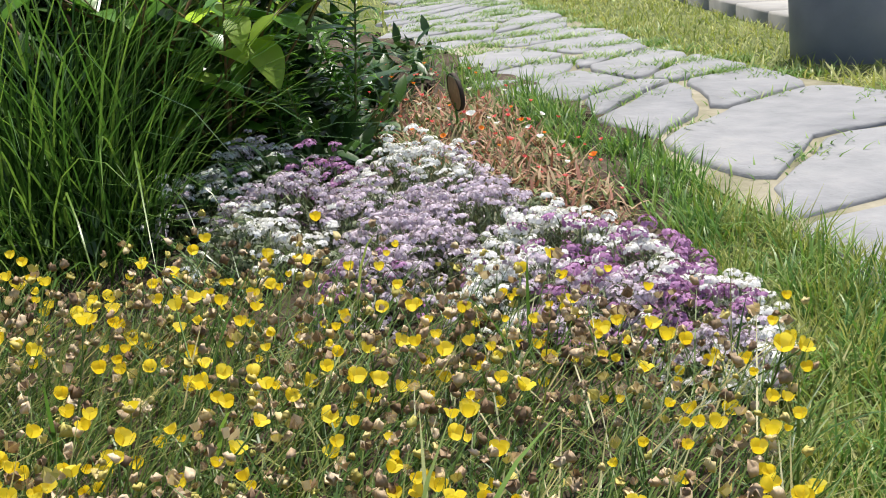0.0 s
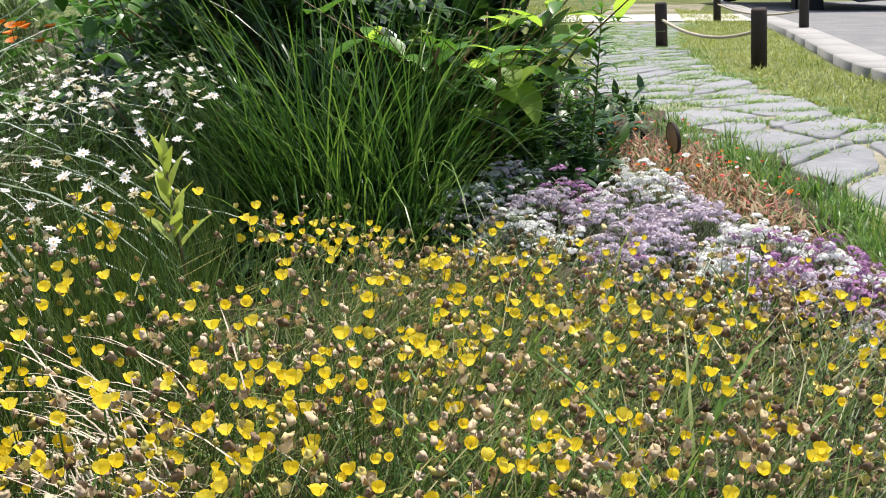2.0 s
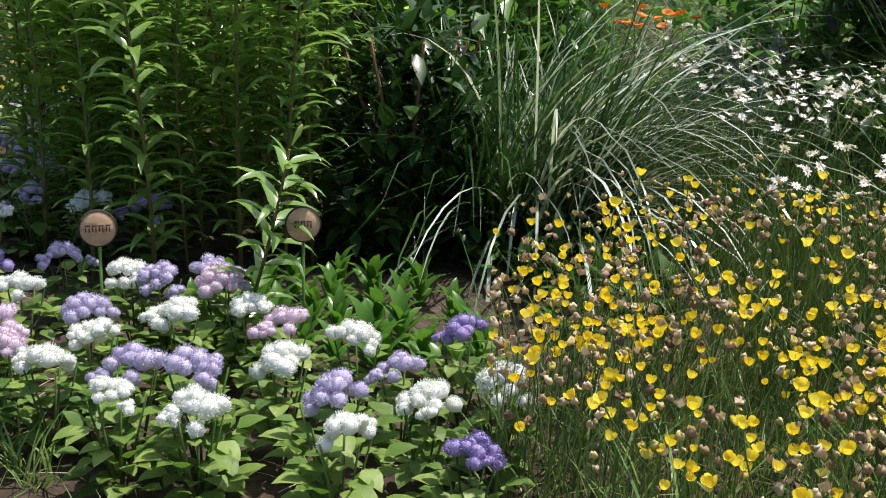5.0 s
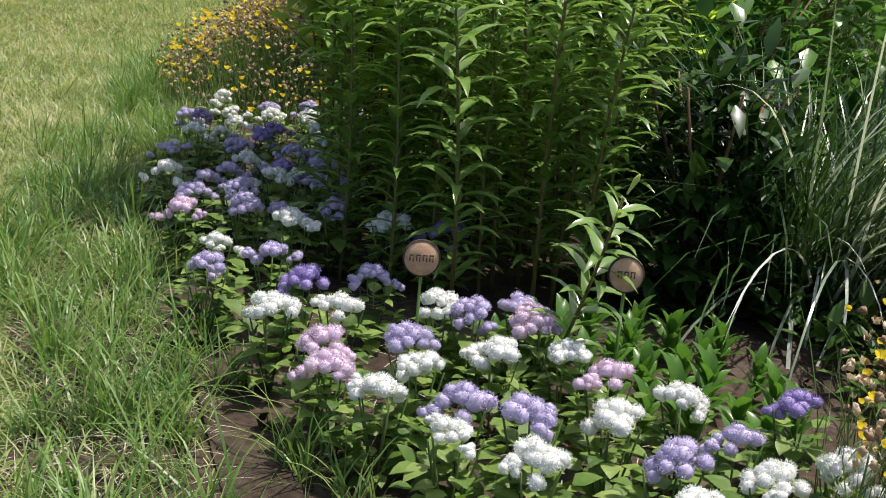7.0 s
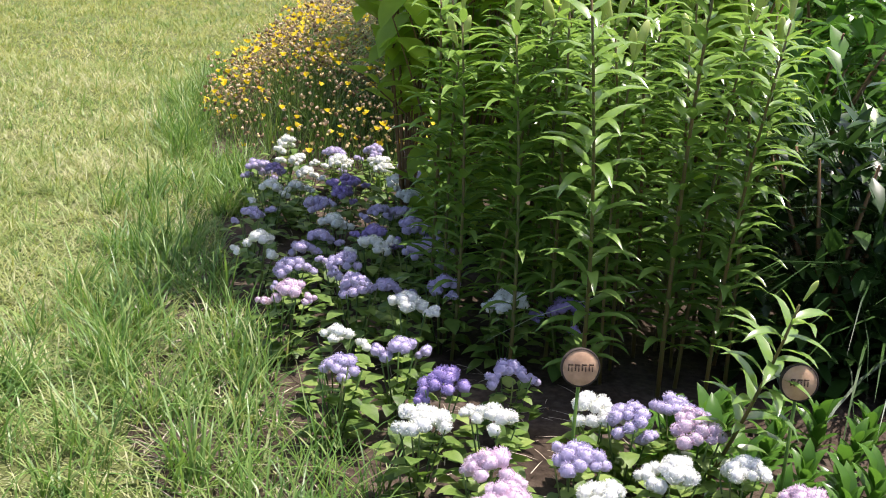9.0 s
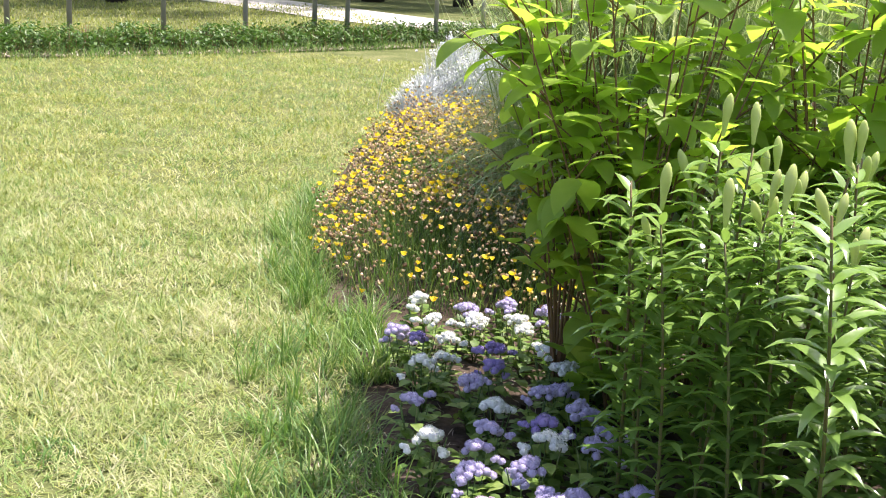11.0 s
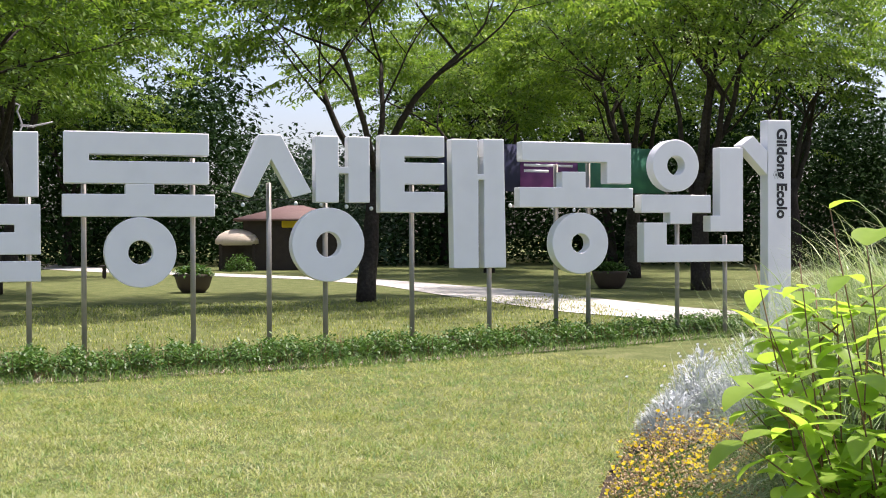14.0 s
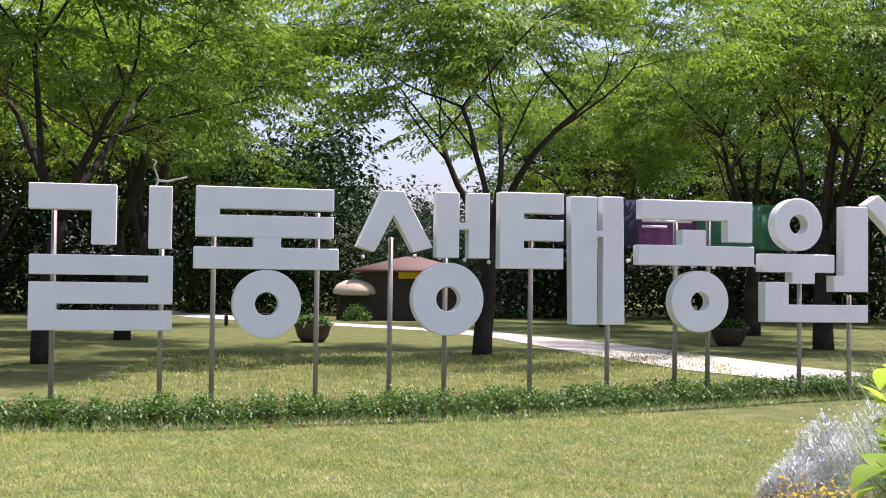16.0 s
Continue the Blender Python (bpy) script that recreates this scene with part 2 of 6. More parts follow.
# ---- mesh helpers ----
class Soup:
    """Triangles of several materials that become one mesh."""
    def __init__(self, *mats):
        self.mats, self.V, self.F, self.K, self.n = mats, [], [], [], 0

    def add(self, V, F, k=0):
        V, F = np.asarray(V, float).reshape(-1, 3), np.asarray(F, int).reshape(-1, 3)
        self.V.append(V)
        self.F.append(F + self.n)
        self.K.append(np.full(len(F), k))
        self.n += len(V)
        return self

    def spread(self, piece, A, T, k=0):
        """Copies of a piece (V, F) by matrices A (n,3,3) and places T (n,3)."""
        V, F = piece
        n, v = len(T), len(V)
        W = np.einsum("nij,vj->nvi", A, V) + np.asarray(T)[:, None, :]
        G = F[None] + (np.arange(n) * v)[:, None, None]
        return self.add(W.reshape(-1, 3), G.reshape(-1, 3), k)

    def data(self, name, smooth=False):
        me = bpy.data.meshes.new(name)
        V, F, K = np.concatenate(self.V), np.concatenate(self.F), np.concatenate(self.K)
        me.vertices.add(len(V))
        me.vertices.foreach_set("co", V.ravel())
        me.loops.add(F.size)
        me.loops.foreach_set("vertex_index", F.ravel().astype(np.int32))
        me.polygons.add(len(F))
        me.polygons.foreach_set("loop_start", np.arange(0, F.size, 3, dtype=np.int32))
        me.polygons.foreach_set("material_index", K.astype(np.int32))
        if smooth:
            me.polygons.foreach_set("use_smooth", np.ones(len(F), bool))
        for m in self.mats:
            me.materials.append(m)
        me.update(calc_edges=True)
        return me


def part(name, data, parent=None, label="", m=None):
    """One mesh object; under a thing it is a part."""
    ob = new(name, data)
    if parent is not None:
        ob.parent = parent
    if m is not None:
        ob.matrix_basis = m
    return tagged(ob, label)


def thing(name, label, category, group="", m=None):
    ob = new(name)
    ob.empty_display_size = 0.05
    if m is not None:
        ob.matrix_basis = m
    return tagged(ob, label, category, group)


def stuff(name, soup, label, category, smooth=False):
    return tagged(new(name, soup.data(name, smooth)), label, category, kind="stuff")


def rot(az, tilt, spin=None, size=1.0):
    """Matrices: spin about z, then tilt away from z towards az."""
    az, tilt = np.broadcast_arrays(np.asarray(az, float), np.asarray(tilt, float))
    spin = np.zeros_like(az) if spin is None else np.broadcast_to(spin, az.shape)
    def rz(a):
        c, s, o, i = np.cos(a), np.sin(a), np.zeros_like(a), np.ones_like(a)
        return np.stack([np.stack([c, -s, o], -1), np.stack([s, c, o], -1), np.stack([o, o, i], -1)], -2)
    c, s, o, i = np.cos(tilt), np.sin(tilt), np.zeros_like(tilt), np.ones_like(tilt)
    ry = np.stack([np.stack([c, o, s], -1), np.stack([o, i, o], -1), np.stack([-s, o, c], -1)], -2)
    A = rz(az) @ ry @ rz(spin)
    return A * np.broadcast_to(np.asarray(size, float), az.shape)[:, None, None]


def blades(base, az, length, width, lean, droop, seg=3, twist=0.3):
    """Ribbons that rise from base, lean towards az and droop by that many radians along their length."""
    n = len(base)
    f = lambda q: np.broadcast_to(np.asarray(q, float), (n,))
    az, length, width, lean, droop = f(az), f(length), f(width), f(lean), f(droop)
    side = az + math.pi / 2 + rng.normal(0, twist, n)
    sv = np.stack([np.cos(side), np.sin(side), np.zeros(n)], -1)
    pts, cur = [np.array(base, float)], np.array(base, float)
    for i in range(seg):
        a = lean + droop * ((i + 0.5) / seg) ** 1.3
        d = np.stack([np.cos(az) * np.sin(a), np.sin(az) * np.sin(a), np.cos(a)], -1)
        cur = cur + d * (length / seg)[:, None]
        pts.append(cur)
    V, F = [], []
    for i, p in enumerate(pts[:-1]):
        w = (width * (1.0 if i else 0.75) * (1 - (i / seg) ** 2 * 0.75) / 2)[:, None]
        V += [p - sv * w, p + sv * w]
    V.append(pts[-1])
    k = 2 * seg + 1
    V = np.stack(V, 1).reshape(-1, 3)
    one = []
    for i in range(seg - 1):
        a = 2 * i
        one += [(a, a + 1, a + 3), (a, a + 3, a + 2)]
    one.append((2 * seg - 2, 2 * seg - 1, 2 * seg))
    F = (np.array(one)[None] + (np.arange(n) * k)[:, None, None]).reshape(-1, 3)
    return V, F


def leaf(L, W, fold=0.25, droop=0.6, seg=4, shape=1.0, lift=0.0):
    """A pointed leaf along +x from its foot, with a folded midrib, bending down."""
    V, F, x, z, a = [], [], 0.0, 0.0, lift
    for i in range(seg + 1):
        t = i / seg
        w = W * 0.5 * math.sin(math.pi * min(1, t ** (0.75 * shape) * 0.97 + 0.03)) ** 0.8
        if i == seg:
            w = W * 0.01
        V += [(x, -w, z + w * fold), (x, 0, z), (x, w, z + w * fold)]
        x += L / seg * math.cos(a)
        z += L / seg * math.sin(a)
        a -= droop / seg * (0.5 + t)
    for i in range(seg):
        b = 3 * i
        F += [(b, b + 3, b + 4), (b, b + 4, b + 1), (b + 1, b + 4, b + 5), (b + 1, b + 5, b + 2)]
    return np.array(V), np.array(F)


def tube(points, radii, sides=6):
    P = [Vector(p) for p in points]
    V, F = [], []
    for i, p in enumerate(P):
        d = (P[min(i + 1, len(P) - 1)] - P[max(i - 1, 0)]).normalized()
        u = d.cross(Vector((0.3, 0.9, 0.2))).normalized()
        w = d.cross(u)
        for j in range(sides):
            a = TAU * j / sides
            V.append(p + (u * math.cos(a) + w * math.sin(a)) * radii[i])
    for i in range(len(P) - 1):
        for j in range(sides):
            a, b = i * sides + j, i * sides + (j + 1) % sides
            F += [(a, b, b + sides), (a, b + sides, a + sides)]
    for end, flip in ((0, 1), ((len(P) - 1) * sides, 0)):
        for j in range(1, sides - 1):
            F.append((end, end + j + 1, end + j) if flip else (end, end + j, end + j + 1))
    return np.array([tuple(v) for v in V]), np.array(F)


def ball(r, rings=4, sides=7, squash=(1, 1, 1), rough=0.0, seed=0):
    g = np.random.default_rng(seed)
    V = [(0, 0, -r)]
    for i in range(1, rings):
        a = -math.pi / 2 + math.pi * i / rings
        for j in range(sides):
            b = TAU * (j + 0.5 * (i % 2)) / sides
            k = r * (1 + g.normal(0, rough))
            V.append((k * math.cos(a) * math.cos(b), k * math.cos(a) * math.sin(b), k * math.sin(a)))
    V.append((0, 0, r))
    F = [(0, 1 + (j + 1) % sides, 1 + j) for j in range(sides)]
    for i in range(rings - 2):
        for j in range(sides):
            a, b = 1 + i * sides + j, 1 + i * sides + (j + 1) % sides
            F += [(a, b, b + sides), (a, b + sides, a + sides)]
    t, e = len(V) - 1, 1 + (rings - 2) * sides
    F += [(e + j, e + (j + 1) % sides, t) for j in range(sides)]
    return np.array(V) * np.array(squash), np.array(F)


def box(x0, x1, y0, y1, z0, z1):
    V = [(x, y, z) for z in (z0, z1) for y in (y0, y1) for x in (x0, x1)]
    F = [(0, 2, 3), (0, 3, 1), (4, 5, 7), (4, 7, 6), (0, 1, 5), (0, 5, 4), (2, 6, 7), (2, 7, 3), (0, 4, 6), (0, 6, 2), (1, 3, 7), (1, 7, 5)]
    return np.array(V, float), np.array(F)


def join(*pieces):
    V, F, n = [], [], 0
    for v, f in pieces:
        V.append(v)
        F.append(np.asarray(f) + n)
        n += len(v)
    return np.concatenate(V), np.concatenate(F)


def moved(piece, A=None, T=(0, 0, 0)):
    V, F = piece
    return (V @ (np.eye(3) if A is None else A).T + np.array(T), F)


def lathe(profile, sides=20):
    """A turned form from (radius, height) pairs, bottom to top, closed where the radius is 0."""
    V, F = [], []
    for r, z in profile:
        for j in range(sides):
            V.append((max(r, 1e-4) * math.cos(TAU * j / sides), max(r, 1e-4) * math.sin(TAU * j / sides), z))
    for i in range(len(profile) - 1):
        for j in range(sides):
            a, b = i * sides + j, i * sides + (j + 1) % sides
            F += [(a, b, b + sides), (a, b + sides, a + sides)]
    return np.array(V), np.array(F)


def smooth(t, a, b):
    t = np.clip((np.asarray(t, float) - a) / (b - a), 0, 1)
    return t * t * (3 - 2 * t)


def ground_z(x, y):
    """The lawn is level; past the stone path the ground falls towards the road."""
    x, y = np.asarray(x, float), np.asarray(y, float)
    return -0.1 * np.maximum(0, (x - 3.95) * 0.9 + (y - 2.55) * 0.44) * smooth(x, 2.75, 5.25) * (1 - 0.9 * smooth(np.hypot(x, y), 30, 60))


def inside(P, poly):
    P = np.asarray(P, float)
    x, y, ok = P[:, 0], P[:, 1], np.zeros(len(P), bool)
    for (x0, y0), (x1, y1) in zip(poly, poly[1:] + poly[:1]):
        cross = ((y0 > y) != (y1 > y)) & (x < (x1 - x0) * (y - y0) / (y1 - y0 + 1e-12) + x0)
        ok ^= cross
    return ok


def fill(poly, n, gap=0.0):
    """n random places in an outline; gap: none nearer than this to another."""
    q = np.array(poly)
    out, tries = [], 0
    if gap == 0:
        pts = np.zeros((0, 2))
        while len(pts) < n:
            c = rng.uniform(q.min(0), q.max(0), (n * 3, 2))
            pts = np.concatenate([pts, c[inside(c, poly)]])
        return pts[:n]
    while len(out) < n and tries < n * 60:
        tries += 1
        c = rng.uniform(q.min(0), q.max(0))
        if inside(c[None], poly)[0] and all((c[0] - o[0]) ** 2 + (c[1] - o[1]) ** 2 > gap * gap for o in out):
            out.append(c)
    return np.array(out)


def edge_gap(P, poly):
    """Distance to an outline."""
    P = np.asarray(P, float)
    best = np.full(len(P), 1e9)
    for a, b in zip(poly, poly[1:] + poly[:1]):
        a, b = np.array(a), np.array(b)
        t = np.clip(((P - a) @ (b - a)) / ((b - a) @ (b - a)), 0, 1)
        best = np.minimum(best, np.linalg.norm(P - a - t[:, None] * (b - a), axis=1))
    return best


def sheet(name, poly, z, material, step=0.1, rough=0.0, follow=True):
    """A flat outline as a mesh that follows the ground, z above it."""
    bm = bmesh.new()
    bm.faces.new([bm.verts.new((x, y, 0)) for x, y in poly])
    bmesh.ops.triangulate(bm, faces=bm.faces[:])
    for _ in range(12):
        long = [e for e in bm.edges if e.calc_length() > step]
        if not long:
            break
        bmesh.ops.subdivide_edges(bm, edges=long, cuts=1)
        bmesh.ops.triangulate(bm, faces=[f for f in bm.faces if len(f.verts) > 3])
        if len(bm.faces) > 30000:
            break
    for v in bm.verts:
        v.co.z = z + (float(ground_z(v.co.x, v.co.y)) if follow else 0) + rough * noise.noise(v.co * 7)
    bmesh.ops.recalc_face_normals(bm, faces=bm.faces[:])
    if sum(f.normal.z for f in bm.faces) < 0:
        bmesh.ops.reverse_faces(bm, faces=bm.faces[:])
    me = bpy.data.meshes.new(name)
    bm.to_mesh(me)
    bm.free()
    me.materials.append(material)
    return new(name, me)

# ---- ground ----
BED = [(0.9, 1.28), (1.45, 1.08), (1.9, 0.8), (2.5, 0.82), (3.0, 1.08), (3.3, 1.36), (3.55, 1.75), (4.0, 2.35), (4.25, 3.2), (4.6, 4.5), (4.6, 7.0), (3.5, 9.2),
       (1.5, 9.9), (-0.4, 9.9), (-1.05, 9.2), (-1.03, 7.8), (-0.86, 6.3), (-0.75, 5.25), (-0.58, 4.62), (-0.3, 4.05), (-0.16, 3.6), (-0.03, 3.2), (0.1, 2.78), (0.3, 2.34), (0.53, 1.9), (0.68, 1.56)]
xs = np.concatenate([-np.geomspace(2600, 12, 14), np.arange(-11, 14.1, 0.5), np.geomspace(16, 2600, 14)])
ys = np.concatenate([-np.geomspace(2600, 8, 12), np.arange(-7, 22.1, 0.5), np.geomspace(24, 2600, 18)])
gx, gy = np.meshgrid(xs, ys)
gz = ground_z(gx, gy)
V = np.stack([gx, gy, gz], -1).reshape(-1, 3)
idx = np.arange(len(V)).reshape(gx.shape)
a, b, c, d = idx[:-1, :-1].ravel(), idx[:-1, 1:].ravel(), idx[1:, 1:].ravel(), idx[1:, :-1].ravel()
ground = new("ground", Soup(M_LAWN).add(V, np.concatenate([np.stack([a, b, c], 1), np.stack([a, c, d], 1)])).data("ground"))
tagged(ground, "level mown lawn with dry yellow patches", "lawn", kind="structure")
bed = tagged(sheet("flower_bed_soil", BED, 0.012, M_SOIL, 0.12, 0.012), "dark crumbly soil of the curved flower bed", "soil", kind="structure")

WORN = [(1.45, 1.1), (0.92, 1.3), (0.7, 1.58), (0.55, 1.9), (0.32, 2.34), (0.12, 2.78), (0.0, 3.2), (-0.2, 3.25), (-0.16, 2.8), (-0.02, 2.45), (0.1, 2.1), (0.3, 1.8), (0.36, 1.5), (0.7, 1.16), (0.8, 0.95), (1.3, 0.85)]
tagged(sheet("worn_soil", WORN, 0.007, M_SOIL, 0.12, 0.006), "bare trodden soil between the lawn and the bed", "soil", kind="structure")

# gravel path behind the sign
GRAVEL = [(-60, 72), (-30, 48), (-18.2, 41.2), (-15.1, 39.6), (-8.8, 33.3), (-3.0, 25.9), (3.0, 20.0), (14, 14.5), (40, 8), (40, 4), (14, 11.0), (3.0, 16.5), (-2.5, 21.6), (-4.9, 23.6),
          (-8.9, 28.8), (-12.9, 34.5), (-17.5, 39.0), (-30, 45), (-62, 66)]
tagged(sheet("gravel_path", GRAVEL, 0.015, M_GRAVEL, 1.5), "pale dusty gravel path curving behind the sign", "path", kind="structure")

# ---- stone path beside the bed, verge, road ----
INNER = [(3.6, 1.0), (3.75, 1.6), (3.88, 2.1), (4.02, 2.5), (4.12, 3.0), (4.25, 3.8), (4.8, 5.0), (6.2, 7.6), (9.0, 12.5)]
OUTER = [(4.5, 0.9), (4.62, 1.6), (4.7, 2.2), (4.8, 2.9), (4.98, 3.5), (5.4, 4.4), (6.05, 5.9), (7.3, 8.2), (10.2, 12.4)]
PAVED = INNER + [(16, 24.0), (18.5, 24.0)] + OUTER[::-1]
paved = tagged(sheet("stone_path_base", PAVED, 0.005, M_SAND, 0.16), "sandy worn ground between the path's stones", "path", kind="structure")
KERB = [(4.9, 0.6), (5.3, 2.4), (5.78, 3.6), (6.75, 5.4), (9.3, 9.2), (19, 24.4)]
tagged(sheet("road", KERB + [(60, 60), (90, 40), (60, -20), (9, -14), (5.5, -6)], 0.02, M_ROAD, 0.7), "worn pale grey asphalt of the road below the verge", "road", kind="structure")


def along(line, u):
    u = min(max(u, 0), len(line) - 1.001)
    i = int(u)
    a, b = np.array(line[i]), np.array(line[i + 1])
    return a + (b - a) * (u - i)


def rise(p, z):
    return (p[0], p[1], float(ground_z(p[0], p[1])) + z)


for k in range(24):
    # broad kerb stones along the road's edge
    p0, p1 = along(KERB, 5 * k / 24), along(KERB, 5 * (k + 1) / 24)
    d = (p1 - p0) / np.linalg.norm(p1 - p0)
    side = np.array([-d[1], d[0]]) * 0.13
    q = [p0 + d * 0.008 - side, p1 - d * 0.008 - side, p1 - d * 0.008 + side, p0 + d * 0.008 + side]
    V = [rise(p, -0.08) for p in q] + [rise(p, 0.05) for p in q] + [rise(p + (np.mean(q, 0) - p) * 0.03, 0.06) for p in q]
    F = [f for a, b in ((0, 4), (4, 8)) for i in range(4) for f in ((a + i, a + (i + 1) % 4, b + (i + 1) % 4), (a + i, b + (i + 1) % 4, b + i))] + [(8, 9, 10), (8, 10, 11)]
    part("kerb_stone", Soup(M_CONC).add(np.array(V), F).data("kerb_stone"), paved)


# ---- letter sign: syllables of white boxes on posts ----
SIGN = pose(-5.48, 15.3, 0, 0, 0, 37)   # x along the sign, z up
DEPTH = 0.21


def slab_mesh(name, outlines, rings, material, depth=DEPTH):
    """Upright outlines in x and z, and rings (x, z, outer, inner), made depth deep with slightly eased edges."""
    bm = bmesh.new()
    for o in outlines:
        vs = [bm.verts.new((x, 0, z)) for x, z in o]
        f = bm.faces.new(vs)
        ext = bmesh.ops.extrude_face_region(bm, geom=[f])
        bmesh.ops.translate(bm, vec=(0, depth, 0), verts=[v for v in ext["geom"] if isinstance(v, bmesh.types.BMVert)])
    for x, z, ro, ri in rings:
        n = 40
        loops = [[bm.verts.new((x + r * math.cos(TAU * j / n), y, z + r * math.sin(TAU * j / n))) for j in range(n)] for r, y in ((ro, 0), (ri, 0), (ri, depth), (ro, depth))]
        for i in range(4):
            for j in range(n):
                bm.faces.new((loops[i][j], loops[i][(j + 1) % n], loops[(i + 1) % 4][(j + 1) % n], loops[(i + 1) % 4][j]))
    bmesh.ops.recalc_face_normals(bm, faces=bm.faces[:])
    sharp = [e for e in bm.edges if len(e.link_faces) == 2 and e.calc_face_angle(0) > 0.8]
    bmesh.ops.bevel(bm, geom=sharp, offset=0.008, segments=1, affect="EDGES")
    me = bpy.data.meshes.new(name)
    bm.to_mesh(me)
    bm.free()
    me.materials.append(material)
    return me


def rect(x0, x1, z0, z1):
    return [(x0, z0), (x1, z0), (x1, z1), (x0, z1)]


def syllable(label, strokes, posts, group="white syllables of the sign"):
    t = thing("sign_syllable", label, "letter sign", group, SIGN)
    for name, outlines, rings in strokes:
        part(name, slab_mesh(name, outlines, rings, M_SIGN), t)
    for x, top in posts:
        part("post", Soup(M_POST).add(*tube([(x, DEPTH + 0.035, -0.05), (x, DEPTH + 0.035, top)], [0.034, 0.034], 10)).data("post", True), t, "thin galvanised steel post")
    return t


syllable("white boxy Korean syllable 길 standing on two steel posts", [
    ("stroke_giyeok", [[(-6.02, 2.46), (-5.27, 2.46), (-5.27, 2.03), (-4.97, 2.03), (-4.97, 2.78), (-6.02, 2.78)]], []),
    ("stroke_i", [rect(-4.58, -4.29, 1.99, 2.78)], []),
    ("stroke_rieul", [[(-6.0, 0.96), (-4.27, 0.96), (-4.27, 1.21), (-5.67, 1.21), (-5.67, 1.29), (-4.27, 1.29), (-4.27, 1.90), (-6.0, 1.90), (-6.0, 1.65), (-4.57, 1.65), (-4.57, 1.56), (-6.0, 1.56)]], [])],
    [(-5.73, 2.45), (-4.41, 2.0)])
syllable("white boxy Korean syllable 동 standing on two steel posts", [
    ("stroke_digeut", [[(-4.0, 2.16), (-2.24, 2.16), (-2.24, 2.44), (-3.7, 2.44), (-3.7, 2.52), (-2.24, 2.52), (-2.24, 2.80), (-4.0, 2.80)]], []),
    ("stroke_o", [[(-4.02, 1.75), (-2.17, 1.75), (-2.17, 2.03), (-2.92, 2.03), (-2.92, 2.16), (-3.27, 2.16), (-3.27, 2.03), (-4.02, 2.03)]], []),
    ("ring", [], [(-3.09, 1.305, 0.44, 0.15)])],
    [(-3.76, 2.5), (-2.42, 2.5)])
syllable("white boxy Korean syllable 생 standing on two steel posts", [
    ("stroke_siot", [[(-1.94, 2.07), (-1.70, 2.0), (-1.45, 2.49), (-1.18, 2.0), (-0.92, 2.07), (-1.32, 2.81), (-1.60, 2.81)]], []),
    ("stroke_ae", [[(-0.87, 1.94), (-0.56, 1.94), (-0.56, 2.32), (-0.43, 2.32), (-0.43, 1.94), (-0.14, 1.94), (-0.14, 2.81), (-0.43, 2.81), (-0.43, 2.41), (-0.56, 2.41), (-0.56, 2.81), (-0.87, 2.81)]], []),
    ("ring", [], [(-0.70, 1.39, 0.485, 0.165)])],
    [(-1.44, 2.2), (-0.69, 2.0)])
syllable("white boxy Korean syllable 태 standing on two steel posts", [
    ("stroke_tieut", [[(0.0, 1.81), (0.9, 1.81), (0.9, 2.09), (0.34, 2.09), (0.34, 2.19), (0.9, 2.19), (0.9, 2.48), (0.34, 2.48), (0.34, 2.56), (0.9, 2.56), (0.9, 2.84), (0.0, 2.84)]], []),
    ("stroke_ae", [[(1.03, 1.06), (1.39, 1.06), (1.39, 2.26), (1.47, 2.26), (1.47, 1.06), (1.79, 1.06), (1.76, 2.82), (1.46, 2.82), (1.46, 2.34), (1.38, 2.34), (1.38, 2.81), (1.0, 2.81)]], [])],
    [(0.51, 2.4), (1.63, 1.6)])
syllable("white boxy Korean syllable 공 standing on two steel posts", [
    ("stroke_giyeok", [[(2.03, 2.53), (3.32, 2.53), (3.32, 2.23), (3.70, 2.23), (3.70, 2.80), (2.03, 2.80)]], []),
    ("stroke_o", [[(1.99, 1.89), (3.73, 1.89), (3.73, 2.17), (2.99, 2.17), (2.99, 2.39), (2.63, 2.39), (2.63, 2.17), (1.99, 2.17)]], []),
    ("ring", [], [(2.91, 1.39, 0.43, 0.135)])],
    [(2.64, 2.5), (3.14, 2.6)])
syllable("white boxy Korean syllable 원 standing on two steel posts", [
    ("ring", [], [(4.42, 2.5, 0.375, 0.14)]),
    ("stroke_u", [[(3.86, 1.82), (4.32, 1.82), (4.32, 1.66), (4.68, 1.66), (4.68, 1.82), (4.99, 1.82), (4.99, 2.08), (3.86, 2.08)]], []),
    ("stroke_i", [[(4.98, 1.55), (5.53, 1.55), (5.53, 2.78), (5.14, 2.78), (5.14, 1.78), (4.98, 1.78)]], []),
    ("stroke_nieun", [[(3.90, 1.11), (5.53, 1.11), (5.53, 1.36), (4.27, 1.36), (4.27, 1.68), (3.90, 1.68)]], [])],
    [(4.57, 2.0), (5.37, 1.5)])
pillar = thing("sign_pillar", "tall white sign pillar with black vertical lettering and a slanting arm", "letter sign", "", SIGN)
part("shaft", slab_mesh("shaft", [rect(5.95, 6.35, 0.0, 3.2)], [], M_SIGN), pillar)
part("arm", slab_mesh("arm", [[(5.94, 2.38), (5.94, 2.74), (5.70, 2.96), (5.49, 2.82)]], [], M_SIGN), pillar)
txt = bpy.data.curves.new("lettering", "FONT")
txt.body = "Gildong Ecolo"
txt.size, txt.extrude, txt.offset = 0.235, 0.004, 0.008
txt.materials.append(M_BLACK)
